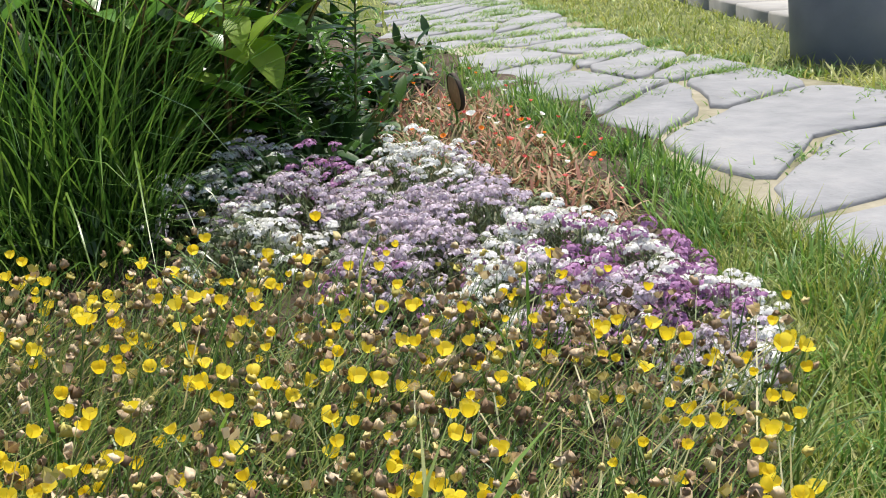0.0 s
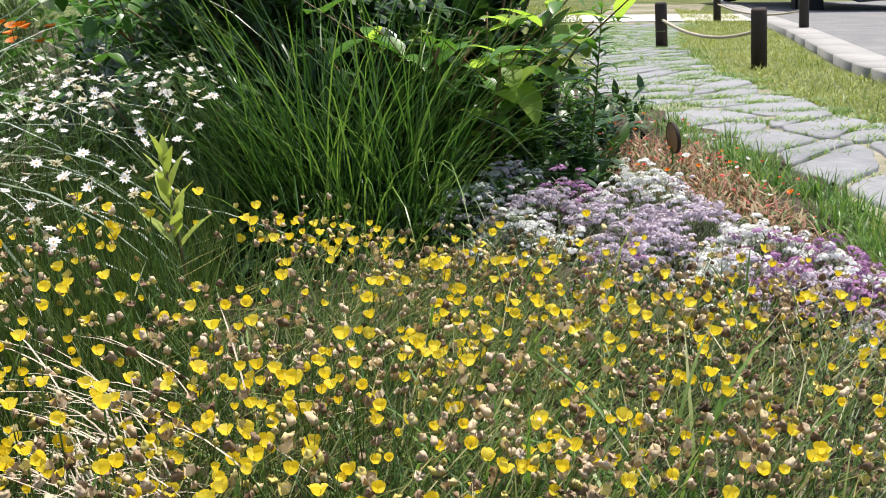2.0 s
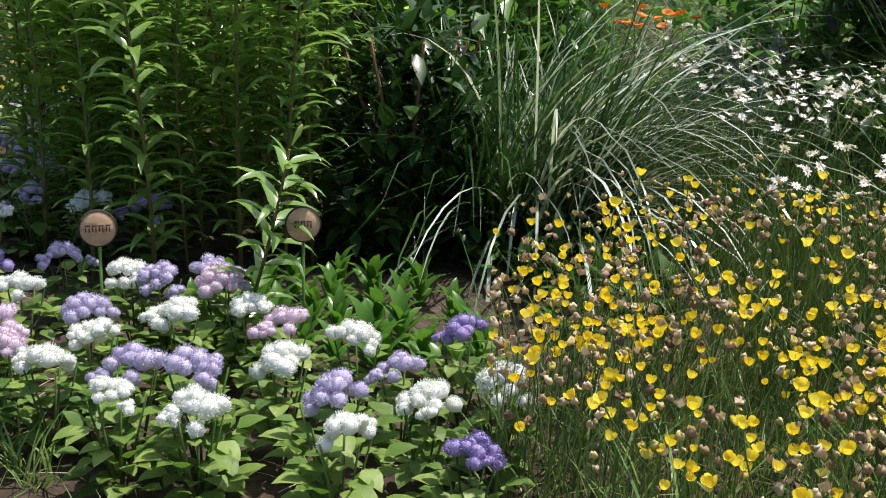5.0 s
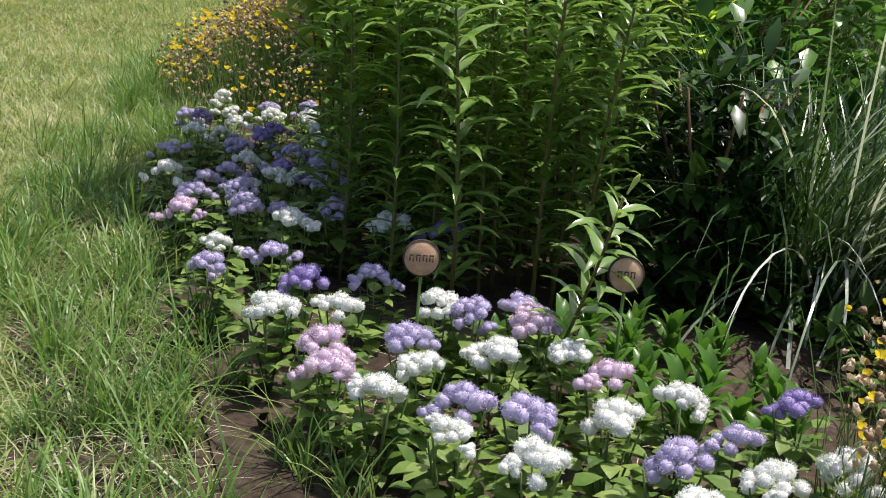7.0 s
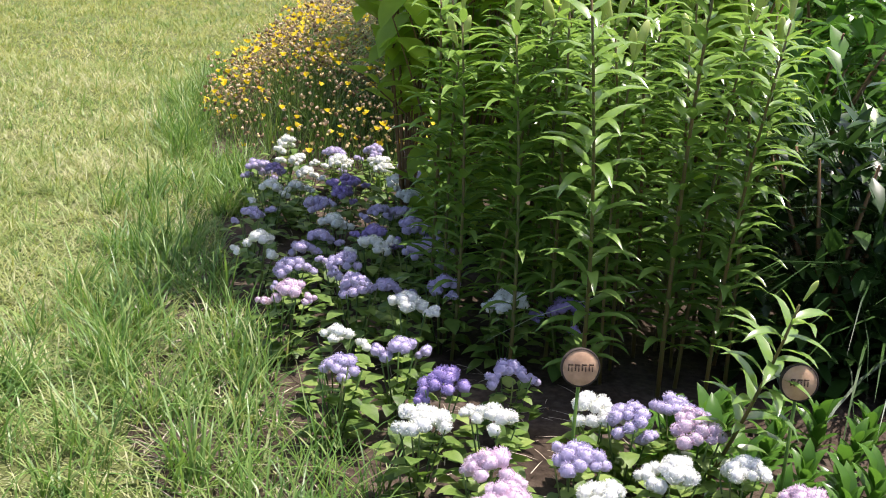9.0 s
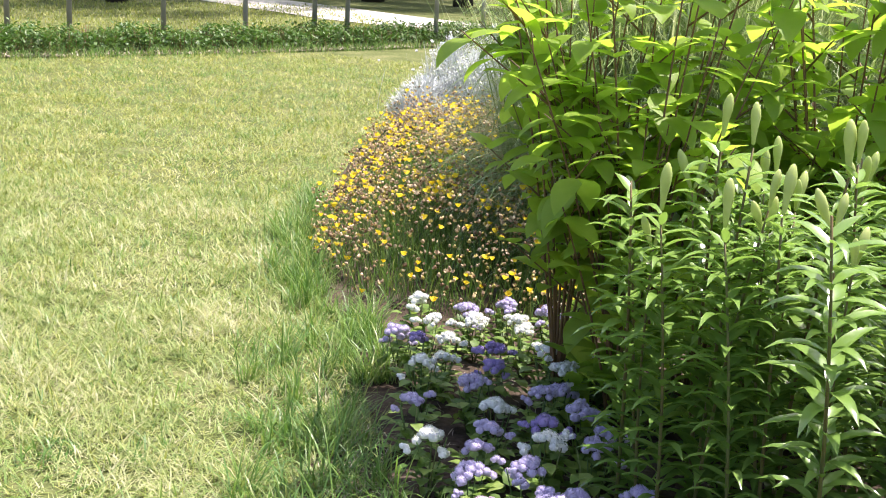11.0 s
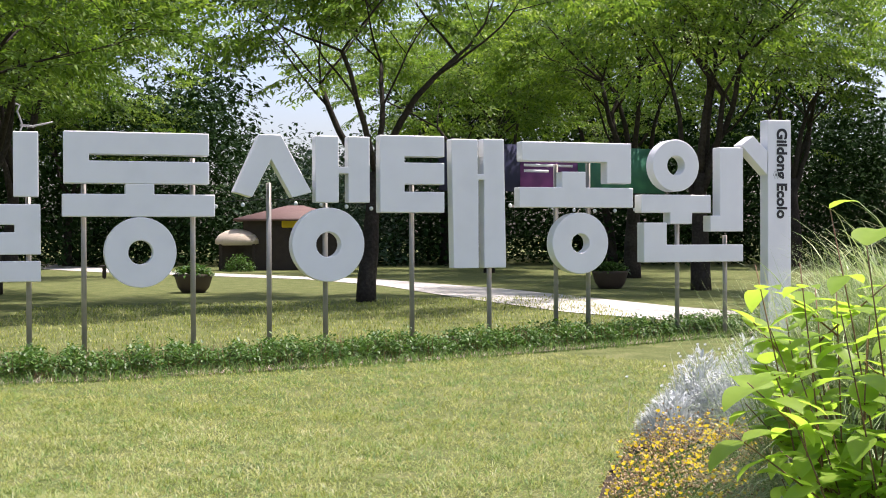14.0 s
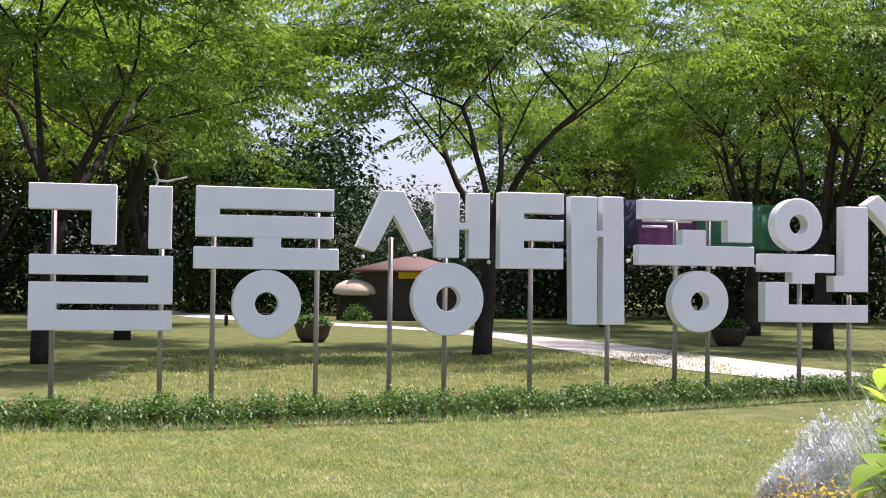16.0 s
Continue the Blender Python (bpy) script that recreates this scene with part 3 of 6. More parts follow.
part("lettering", txt, pillar, "black sans lettering", Matrix.Translation((6.11, -0.004, 3.08)) @ Matrix.Rotation(math.pi / 2, 4, "X") @ Matrix.Rotation(-math.pi / 2, 4, "Z"))
# a loop of pale cable left on the first syllable
pts = [(-4.5, 0.12, 2.78), (-4.47, 0.1, 2.86), (-4.5, 0.1, 2.95), (-4.53, 0.1, 3.03), (-4.5, 0.1, 3.1), (-4.55, 0.1, 3.12)]
pts2 = [(-4.5, 0.12, 2.86), (-4.35, 0.1, 2.85), (-4.22, 0.08, 2.88), (-4.12, 0.1, 2.91)]
cable = Soup(M_CONC).add(*tube(pts, [0.012] * 6, 6)).add(*tube(pts2, [0.014, 0.014, 0.012, 0.009], 6))
tagged(part("cable", cable.data("cable", True), None, m=SIGN), "bent loop of pale cable on top of the sign", "cable")

# low strip of hedge in front of the sign's feet, with thatch along its edge
HEDGE = [(-7.2, -1.8), (-5.7, -1.8), (-3.7, -1.75), (-1.5, -1.35), (1.0, -0.75), (2.5, -0.25), (4.5, 0.5), (6.8, 1.3)]


def hedge(label, line, width, h, n):
    s = Soup(M_HEDGE, M_TWIG, M_ROPE)
    hx, hy = np.array(line).T
    def strip(k, lo, hi):
        x = rng.uniform(hx[0], hx[-1], k)
        v = rng.uniform(lo, hi, k)
        return x, np.interp(x, hx, hy) + v * width / 2, v
    x, y, v = strip(n, -1, 1)
    top = h * (0.8 + 0.25 * np.sin(x * 3.1) * np.sin(x * 7.7 + 1) + 0.12 * np.sin(x * 17)) * (1 - 0.3 * np.abs(v) ** 3) + rng.normal(0, 0.03, n)
    P = np.column_stack([x, y, rng.uniform(0.02, 1, n) ** 0.7 * top])
    s.spread((np.array([(0, 0, 0), (0.025, 0.018, 0.006), (0.058, 0, -0.004), (0.025, -0.018, 0.006)]), np.array([(0, 2, 1), (0, 3, 2)])), rot(rng.uniform(0, TAU, n), rng.uniform(-0.9, 0.7, n), None, rng.uniform(0.7, 1.3, n)), P)
    k = n // 12
    x, y, v = strip(k, -1, 1)
    s.add(*blades(np.column_stack([x, y, np.zeros(k)]), rng.uniform(0, TAU, k), rng.uniform(0.5, 1.25, k) * h, 0.007, 0.12, 0.5), 1)
    k = 2600
    x, y, v = strip(k, -1.35, -0.85)
    s.add(*blades(np.column_stack([x, y, np.full(k, 0.02)]), rng.uniform(0, TAU, k), rng.uniform(0.05, 0.16, k), 0.008, rng.uniform(1.0, 1.5, k), 0.2, 2), 2)
    ob = stuff("hedge", s, label, "hedge")
    ob.matrix_basis = SIGN
    return ob


hedge("low leafy green hedge strip at the foot of the letter sign", HEDGE, 1.15, 0.3, 34000)
bare = [tuple((SIGN @ Vector((x, y + o, 0)))[:2]) for o, row in ((-0.72, HEDGE), (0.5, HEDGE[::-1])) for x, y in row]
tagged(sheet("hedge_soil", bare, 0.012, M_SOIL, 0.4, 0.01), "bare dark soil under the low hedge", "soil", kind="structure")


# ---- trees ----
def grow(seed, height, r0, fork, spread, levels=4, lean=0.0):
    """Limbs of a broad tree: list of tubes, and the ends that carry leaves."""
    g = random.Random(seed)
    limbs, tips = [], []

    def limb(p, d, length, r, level):
        pts, rad, q = [p.copy()], [r], p.copy()
        n = 5
        for i in range(n):
            d = (d + Vector((g.uniform(-1, 1), g.uniform(-1, 1), g.uniform(-0.3, 0.5))) * (0.10 if level == 0 else 0.2)).normalized()
            q = q + d * length / n
            pts.append(q.copy())
            rad.append(r * (1 - 0.45 * (i + 1) / n))
            if level >= 2:
                tips.append((q.copy(), level))
        limbs.append((pts, rad, 8 if level < 2 else 4))
        if level >= levels:
            return
        kids = g.choice((4, 5)) if level == 0 else g.choice((3, 3, 4))
        turn = g.uniform(0, TAU)
        for k in range(kids):
            az = turn + TAU * k / kids + g.uniform(-0.5, 0.5)
            el = g.uniform(0.45, 1.25) if level == 0 else g.uniform(-0.1, 0.75)
            nd = Vector((math.cos(az) * math.cos(el), math.sin(az) * math.cos(el), math.sin(el)))
            nd = (nd * 0.75 + d * 0.45).normalized()
            start = pts[-1] if k < 2 else pts[g.choice((3, 4, 5))]
            limb(start, nd, length * g.uniform(0.62, 0.85) * (spread if level == 0 else 1), rad[-1] * g.uniform(0.6, 0.8), level + 1)
    limb(Vector((0, 0, -0.1)), Vector((lean, 0, 1)).normalized(), fork, r0, 0)
    return limbs, tips


def spray(n=26, r=0.5, size=0.1, seed=3, flat=0.09):
    """A loose round tuft of leaves."""
    g = np.random.default_rng(seed)
    one = (np.array([(0, 0, 0), (size * 0.45, size * 0.3, 0.02), (size, 0, -0.01), (size * 0.45, -size * 0.3, 0.02)]), np.array([(0, 2, 1), (0, 3, 2)]))
    rad, a = r * np.sqrt(g.uniform(0, 1, n)), g.uniform(0, TAU, n)
    T = np.stack([rad * np.cos(a), rad * np.sin(a), g.normal(0, flat, n)], -1)
    A = rot(a + g.normal(0, 0.8, n), g.normal(0.25, 0.35, n), None, g.uniform(0.7, 1.3, n))
    W = np.einsum("nij,vj->nvi", A, one[0]) + T[:, None]
    F = one[1][None] + (np.arange(n) * len(one[0]))[:, None, None]
    return W.reshape(-1, 3), F.reshape(-1, 3)


def fan(seed, length=1.5, size=0.15):
    """A flat drooping fan of side twigs with leaves in two ranks: its leaves, and its twigs."""
    g = np.random.default_rng(seed)
    T, az, tw = [], [], []
    sag = lambda x: -0.16 * x * x / length
    for k in range(11):
        x0 = length * (k + 0.5) / 11
        side = 1 if k % 2 else -1
        ln = length * 0.5 * math.sin(math.pi * (0.2 + 0.75 * x0 / length)) * g.uniform(0.7, 1.2)
        a = side * g.uniform(0.6, 1.0)
        m = max(3, int(ln / 0.062))
        for q in range(m):
            u = ln * (q + 0.6) / m
            x, y = x0 + u * math.cos(a), u * math.sin(a)
            T.append((x, y, sag(x) - 0.12 * u * u + g.normal(0, 0.018)))
            az.append(a + (0.8 if q % 2 else -0.8) + g.normal(0, 0.25))
        tw.append((x0, 0, sag(x0), a, ln))
    T, az = np.array(T), np.array(az)
    n = len(T)
    one = np.array([(0, 0, 0), (size * 0.4, size * 0.23, 0.012), (size, 0, -0.02), (size * 0.4, -size * 0.23, 0.012)])
    A = rot(az, g.normal(0.3, 0.35, n), None, g.uniform(0.7, 1.25, n))
    W = np.einsum("nij,vj->nvi", A, one) + T[:, None]
    F = np.array([(0, 2, 1), (0, 3, 2)])[None] + (np.arange(n) * 4)[:, None, None]
    twigs = tube([(length * q / 4, 0, sag(length * q / 4)) for q in range(5)], [0.011, 0.009, 0.007, 0.005, 0.003], 3)
    return (W.reshape(-1, 3), F.reshape(-1, 3)), twigs


def tree(label, seed, r0, fork, spread, n_fan, leafmat=M_TLEAF, low=2.9):
    t = thing("tree", label, "tree", "park trees")
    limbs, tips = grow(seed, 9, r0, fork, spread)
    s = Soup(M_BARK)
    for pts, rad, sides in limbs:
        s.add(*tube(pts, rad, sides))
    g = np.random.default_rng(seed)
    ends = np.array([tuple(p) for p, l in tips])
    ends = ends[ends[:, 2] > low]
    pick = ends[g.permutation(len(ends))[:n_fan]]
    n = len(pick)
    out = np.arctan2(pick[:, 1], pick[:, 0]) + g.normal(0, 0.7, n)
    c = Soup(leafmat)
    for v in range(4):
        sel = slice(v, None, 4)
        leaves, twigs = fan(seed * 5 + v)
        A = rot(out[sel], g.normal(0.1, 0.22, len(pick[sel])), None, g.uniform(0.75, 1.3, len(pick[sel])))
        c.spread(leaves, A, pick[sel])
        s.spread(twigs, A, pick[sel])
    part("trunk", s.data("trunk", True), t, "dark rough bark and spreading limbs")
    part("crown", c.data("crown"), t, "layered light green leaves")
    return t


T1 = tree("broad park tree with dark forked trunk and light green leaves", 5, 0.24, 3.1, 1.3, 340)
T1.matrix_basis = pose(-10.1, 26.2, 0)
T2 = tree("park tree with several rising limbs and layered green leaves", 9, 0.22, 2.9, 1.35, 340)
T2.matrix_basis = pose(-15.9, 18.2, 0, 0, 0, 40)
T3 = tree("tall park tree with a dark trunk and a wide airy crown", 14, 0.3, 3.3, 1.35, 350)
T3.matrix_basis = pose(-3.4, 34.0, 0, 0, 0, 100)
spots = [(1, -21.0, 27.0, 200, 1.1), (2, -6.8, 43, 310, 1.1), (1, 7.5, 37, 120, 1.05), (0, 5.5, 27, 250, 1.0), (2, -29, 38, 20, 1.1), (1, -13.5, 48, 150, 1.15), (0, -31, 27, 90, 1.1),
         (2, -20, 62, 210, 1.25), (2, 9, 38, 75, 1.1), (1, -11, 62, 300, 1.3), (2, -2, 60, 140, 1.3), (0, -42, 44, 220, 1.2), (1, -24.5, 19.5, 330, 1.0), (1, -38, 54, 20, 1.2)]
for k, x, y, az, sc in spots:
    copy_thing((T1, T2, T3)[k], pose(x, y, 0, 0, 0, az) @ Matrix.Scale(sc, 4))

# woodland edge far behind: bushes, young trees and pines, the shade coloured into the leaves
w = Soup(M_SHADED_WOODS, M_PINE)
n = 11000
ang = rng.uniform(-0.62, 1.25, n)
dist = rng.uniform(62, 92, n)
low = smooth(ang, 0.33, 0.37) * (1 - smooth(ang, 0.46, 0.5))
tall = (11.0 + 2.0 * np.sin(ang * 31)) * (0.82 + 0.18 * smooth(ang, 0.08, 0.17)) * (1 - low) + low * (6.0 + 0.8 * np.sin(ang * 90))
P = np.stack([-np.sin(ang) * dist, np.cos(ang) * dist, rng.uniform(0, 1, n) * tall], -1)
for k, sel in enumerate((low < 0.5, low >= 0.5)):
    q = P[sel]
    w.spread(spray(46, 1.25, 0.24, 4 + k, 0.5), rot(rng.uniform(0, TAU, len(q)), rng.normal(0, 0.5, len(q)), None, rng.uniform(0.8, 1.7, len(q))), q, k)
stuff("woodland", w, "woodland edge of bushes, young trees and pines, with shade coloured into its leaves", "woods")

# ---- plants of the bed ----
PATCH = [(1.52, 1.75), (1.48, 1.4), (1.7, 0.98), (1.95, 0.84), (2.5, 0.84), (3.04, 1.06), (3.36, 1.36), (3.24, 1.66), (3.14, 1.9), (2.98, 2.14), (2.63, 2.12), (2.4, 1.98), (2.1, 1.98), (1.8, 2.0)]


HOLLOWS = [(2.36, 1.78, 0.24, 0.13), (2.75, 1.3, 0.13, 0.07), (1.75, 1.35, 0.1, 0.16), (2.0, 1.05, 0.12, 0.07), (2.2, 1.5, 0.08, 0.07), (2.55, 1.6, 0.1, 0.06), (1.95, 1.75, 0.14, 0.08), (3.05, 1.35, 0.1, 0.06)]


def head_z(x, y):
    """Height of the yellow flowers: upright on one side of the bed, lodged on the other."""
    return 0.265 - 0.13 * smooth(x, 2.25, 2.9) + 0.07 * smooth(y, 1.5, 1.95) * (1 - smooth(x, 2.3, 2.9))


def sparse(P):
    """Places without those in the darker hollows of the patch."""
    keep = np.ones(len(P), bool)
    for x, y, rx, ry in HOLLOWS:
        keep &= ((P[:, 0] - x) / rx) ** 2 + ((P[:, 1] - y) / ry) ** 2 > rng.uniform(0.3, 1.3, len(P))
    return P[keep]


def cup(r=0.0125, h=0.013, flare=1.0, seed=0, petals=5):
    """Petals of a cupped flower."""
    V, F = [], []
    g = np.random.default_rng(seed)
    for k in range(petals):
        a0 = TAU * k / petals
        j = g.uniform(0.85, 1.15)
        rows = [(0.18, 0.0, 0.4), (0.66, 0.28, 0.72), (0.88, 0.7, 0.72), (1.0 * flare, 0.9 + 0.12 * j, 0.5)]
        b = len(V)
        for rr, zz, ww in rows:
            for u in (-1, 0, 1):
                a = a0 + u * ww
                q = r * rr * (1.0 if u else 0.95)
                V.append((q * math.cos(a), q * math.sin(a), h * zz * (1 if u == 0 else 0.93)))
        for i in range(3):
            for u in range(2):
                c = b + 3 * i + u
                F += [(c, c + 1, c + 4), (c, c + 4, c + 3)]
    return np.array(V), np.array(F)


def yellow_flower(seed, size):
    g = random.Random(seed)
    t = thing("yellow_flower", "small cupped yellow flower on a thin green stem", "flower", "yellow flowers of the bed")
    part("corolla", Soup(M_YELLOW).add(*cup(0.009 * size, 0.0108 * size, g.uniform(0.78, 1.2), seed)).data("corolla", True), t, "bright yellow petals")
    pts = [(0, 0, 0.001), (-0.004, 0, -0.03), (-0.016, 0.0, -0.08), (-0.034, 0.004, -0.14)]
    part("stem", Soup(M_STEM).add(*moved(tube(pts, [0.0011, 0.001, 0.001, 0.0009], 4))).data("stem"), t)
    return t


kinds = [yellow_flower(k, s) for k, s in enumerate((1.0, 1.1, 0.85, 1.2, 0.75, 1.0))]
P = sparse(fill(PATCH, 340, 0.022))[:300]
for i, (x, y) in enumerate(P):
    lodged = float(smooth(x, 2.25, 2.9))
    z = float(head_z(x, y)) + rng.normal(0, 0.028)
    m = pose(x, y, max(0.06, z), 0, rng.normal(5 + 20 * lodged, 12), rng.normal(0, 40) if lodged > 0.3 else rng.uniform(0, 360))
    if i < len(kinds):
        kinds[i].matrix_basis = m
    else:
        copy_thing(kinds[i % len(kinds)], m)


def crumple(r, seed):
    """A shrivelled head: a lumpy closed one, or a papery open one of five bent petals."""
    g = np.random.default_rng(seed)
    if seed % 4 != 1:
        V, F = ball(r * 0.78, 4, 6, (1, 1, g.uniform(0.8, 1.2)), 0.0)
        return V + g.normal(0, r * 0.27, V.shape), F
    V, F = [], []
    for k in range(5):
        a, h = TAU * k / 5 + g.normal(0, 0.25), r * g.uniform(1.0, 1.9)
        b = len(V)
        for da, rr, zz in ((0, 0.25, 0), (-0.75, 1.0, 0.5), (0, g.uniform(0.1, 1.0), 1.0), (0.75, 1.0, 0.45)):
            q = r * rr * g.uniform(0.75, 1.25)
            V.append((q * math.cos(a + da), q * math.sin(a + da), h * zz))
        F += [(b, b + 1, b + 2), (b, b + 2, b + 3)]
    return np.array(V), np.array(F)


def spent_heads(s, P, z, k, size=1.0):
    for v in range(4):
        q, zz = P[v::4], z[v::4]
        n = len(q)
        s.spread(crumple(0.006 * size, v), rot(rng.uniform(0, TAU, n), rng.uniform(0, 1, n), None, rng.uniform(0.65, 1.35, n)), np.column_stack([q, zz]), k)


# more of them, packed too closely to tell apart
s = Soup(M_YELLOW)
P = sparse(np.concatenate([fill(PATCH, 1200), fill([(1.6, 1.05), (2.2, 0.95), (2.4, 1.4), (1.6, 1.6)], 220), fill([(1.5, 1.45), (1.75, 1.4), (1.8, 1.95), (1.55, 1.8)], 110)]))
P = P[rng.uniform(0, 1, len(P)) < 0.65 + 0.5 * np.sin(P[:, 0] * 13 + 2) * np.sin(P[:, 1] * 15)]
n = len(P)
s.spread(cup(0.0082, 0.0104, 0.92, 9), rot(rng.uniform(0, TAU, n), np.abs(rng.normal(0.15, 0.4, n)), None, rng.uniform(0.6, 1.1, n)), np.column_stack([P, np.maximum(0.05, head_z(P[:, 0], P[:, 1]) - 0.01 + rng.normal(0, 0.03, n))]))
stuff("yellow_flowers", s, "dense small yellow cupped flowers", "flowers")
# faded heads and pale buds among the yellow flowers
s = Soup(M_SPENT, M_BUD)
P = sparse(np.concatenate([fill(PATCH, 5000), fill([(2.3, 1.0), (3.0, 1.05), (3.3, 1.38), (3.1, 1.75), (2.5, 1.6)], 900)]))
P = P[rng.uniform(0, 1, len(P)) < 0.5 + 0.35 * np.sin(P[:, 0] * 8 + 1) * np.sin(P[:, 1] * 9) + 0.35 * np.sin(P[:, 0] * 31) * np.sin(P[:, 1] * 27 + 1)]
spent_heads(s, P, np.maximum(0.05, head_z(P[:, 0], P[:, 1]) - 0.012 + rng.normal(0, 0.03, len(P))), 0)
P = sparse(fill(PATCH, 1000))
spent_heads(s, P, np.maximum(0.05, head_z(P[:, 0], P[:, 1]) + rng.normal(0, 0.03, len(P))), 1, 0.85)
stuff("faded_flower_heads", s, "tan and brown faded flower heads with pale buds", "seed heads")
# their tangle of stems and thread-like leaves
s = Soup(M_STEM, M_STRAND)
n = 4400
P = fill(PATCH, n)
lod = smooth(P[:, 0], 2.2, 2.9)
hz = head_z(P[:, 0], P[:, 1])
s.add(*blades(np.column_stack([P[:, 0] - 0.10 * lod, P[:, 1] - 0.03 * lod, np.zeros(n)]), np.where(rng.uniform(0, 1, n) < 0.35 + 0.5 * lod, rng.normal(0.25, 0.5, n), rng.uniform(0, TAU, n)),
              hz * rng.uniform(0.8, 1.15, n) * (1 + 0.5 * lod), rng.uniform(0.0016, 0.0032, n), rng.normal(0.15, 0.12, n) + 0.55 * lod, rng.uniform(0, 0.8, n), 4))
n = 5000
P = fill(PATCH, n)
s.add(*blades(np.column_stack([P, rng.uniform(0, 0.6, n) * head_z(P[:, 0], P[:, 1])]), rng.uniform(0, TAU, n), rng.uniform(0.05, 0.13, n), rng.uniform(0.0015, 0.0035, n), rng.uniform(0.2, 1.2, n), rng.uniform(0, 1, n), 3))
n = 1200
P = fill([(2.0, 1.0), (2.5, 0.86), (3.04, 1.06), (3.3, 1.42), (3.06, 1.72), (2.8, 2.05), (2.3, 1.95)], n)
s.add(*blades(np.column_stack([P, rng.uniform(0.25, 0.85, n) * head_z(P[:, 0], P[:, 1])]), rng.normal(0.2, 0.6, n), rng.uniform(0.07, 0.17, n), rng.uniform(0.0014, 0.0024, n), rng.normal(1.25, 0.18, n), rng.uniform(-0.3, 0.5, n), 4), 1)
stuff("flower_stems", s, "tangled thin green and straw-coloured flower stems", "stems")
# a drift of bleached straw and some broad grass blades among them
s = Soup(M_ROPE, M_FRINGE)
q = np.column_stack([rng.normal(2.18, 0.06, 110), rng.normal(1.34, 0.12, 110), rng.uniform(0.12, 0.25, 110)])
s.add(*blades(q, rng.normal(2.3, 0.6, 110), rng.uniform(0.08, 0.2, 110), 0.0024, rng.uniform(0.8, 1.4, 110), 0.6, 4))
P = np.concatenate([fill(PATCH, 60), np.repeat(fill([(1.6, 1.0), (3.1, 1.1), (3.2, 1.35), (1.6, 1.4)], 9), 14, 0)])
n = len(P)
P = P + rng.normal(0, 0.018, P.shape)
s.add(*blades(np.column_stack([P, np.zeros(n)]), rng.uniform(0, TAU, n), rng.uniform(0.15, 0.33, n), rng.uniform(0.004, 0.008, n), rng.uniform(0.1, 0.7, n), rng.uniform(0.3, 1.2, n), 5), 1)
stuff("straw_and_blades", s, "bleached straw and broad grass blades", "grass")


# ---- sweet alyssum cushions ----
def floret_cluster(seed, n=22, r=0.011):
    """A tight head of tiny four-petalled florets."""
    g = np.random.default_rng(seed)
    o = 0.0028
    one = (np.array([(-o, -o * 0.4, 0), (o, -o * 0.4, 0), (o, o * 0.4, 0), (-o, o * 0.4, 0), (-o * 0.4, -o, 0.0004), (o * 0.4, -o, 0.0004), (o * 0.4, o, 0.0004), (-o * 0.4, o, 0.0004)]),
           np.array([(0, 1, 2), (0, 2, 3), (4, 5, 6), (4, 6, 7)]))
    d = g.normal(0, 1, (n, 3))
    d[:, 2] = np.abs(d[:, 2]) + 0.2
    d /= np.linalg.norm(d, axis=1)[:, None]
    A = rot(np.arctan2(d[:, 1], d[:, 0]), np.arccos(d[:, 2]), g.uniform(0, TAU, n))
    W = np.einsum("nij,vj->nvi", A, one[0]) + (d * r * (1, 1, 0.6))[:, None]
    return W.reshape(-1, 3), (one[1][None] + (np.arange(n) * 8)[:, None, None]).reshape(-1, 3)


def cushion(label, x, y, rx, ry, h, mats, n, az=0):
    """A mound of alyssum: leaves below, clustered heads over its dome."""
    t = thing("sweet_alyssum", label, "flower", "alyssum cushions", pose(x, y, 0, 0, 0, az))
    g = np.random.default_rng(int(abs(x * 977 + y * 31)))
    s = Soup(M_GREY_LEAF)
    m = n * 5
    a, r = g.uniform(0, TAU, m), np.sqrt(g.uniform(0, 1, m))
    B = np.column_stack([r * np.cos(a) * rx, r * np.sin(a) * ry, g.uniform(0, 0.8, m) * h * (1 - 0.7 * r ** 2)])
    s.add(*blades(B, g.uniform(0, TAU, m), g.uniform(0.02, 0.05, m), 0.004, g.uniform(0.2, 1.2, m), 0.4, 2))
    part("foliage", s.data("foliage"), t)
    a, r = g.uniform(0, TAU, n), np.sqrt(g.uniform(0, 1.25, n))
    P = np.column_stack([r * np.cos(a) * rx, r * np.sin(a) * ry, h * (1 - 0.66 * r ** 2) + g.normal(0, 0.013, n)])
    zone = np.sin(P[:, 0] * 19 + x * 7) * np.sin(P[:, 1] * 17 + y * 5) + g.normal(0, 0.35, n)
    for k, mt in enumerate(mats):
        sel = P[(zone > -0.35) == (k == 0)] if len(mats) == 2 else P
        if len(sel) == 0:
            continue
        s = Soup(mt)
        for v in range(3):
            q = sel[v::3]
            if len(q):
                s.spread(floret_cluster(v), rot(g.uniform(0, TAU, len(q)), g.uniform(0, 0.5, len(q)), None, g.uniform(0.7, 1.3, len(q))), q)
        part("blossom", s.data("blossom"), t, mt.name.replace("_", " ") + " heads")
    return t


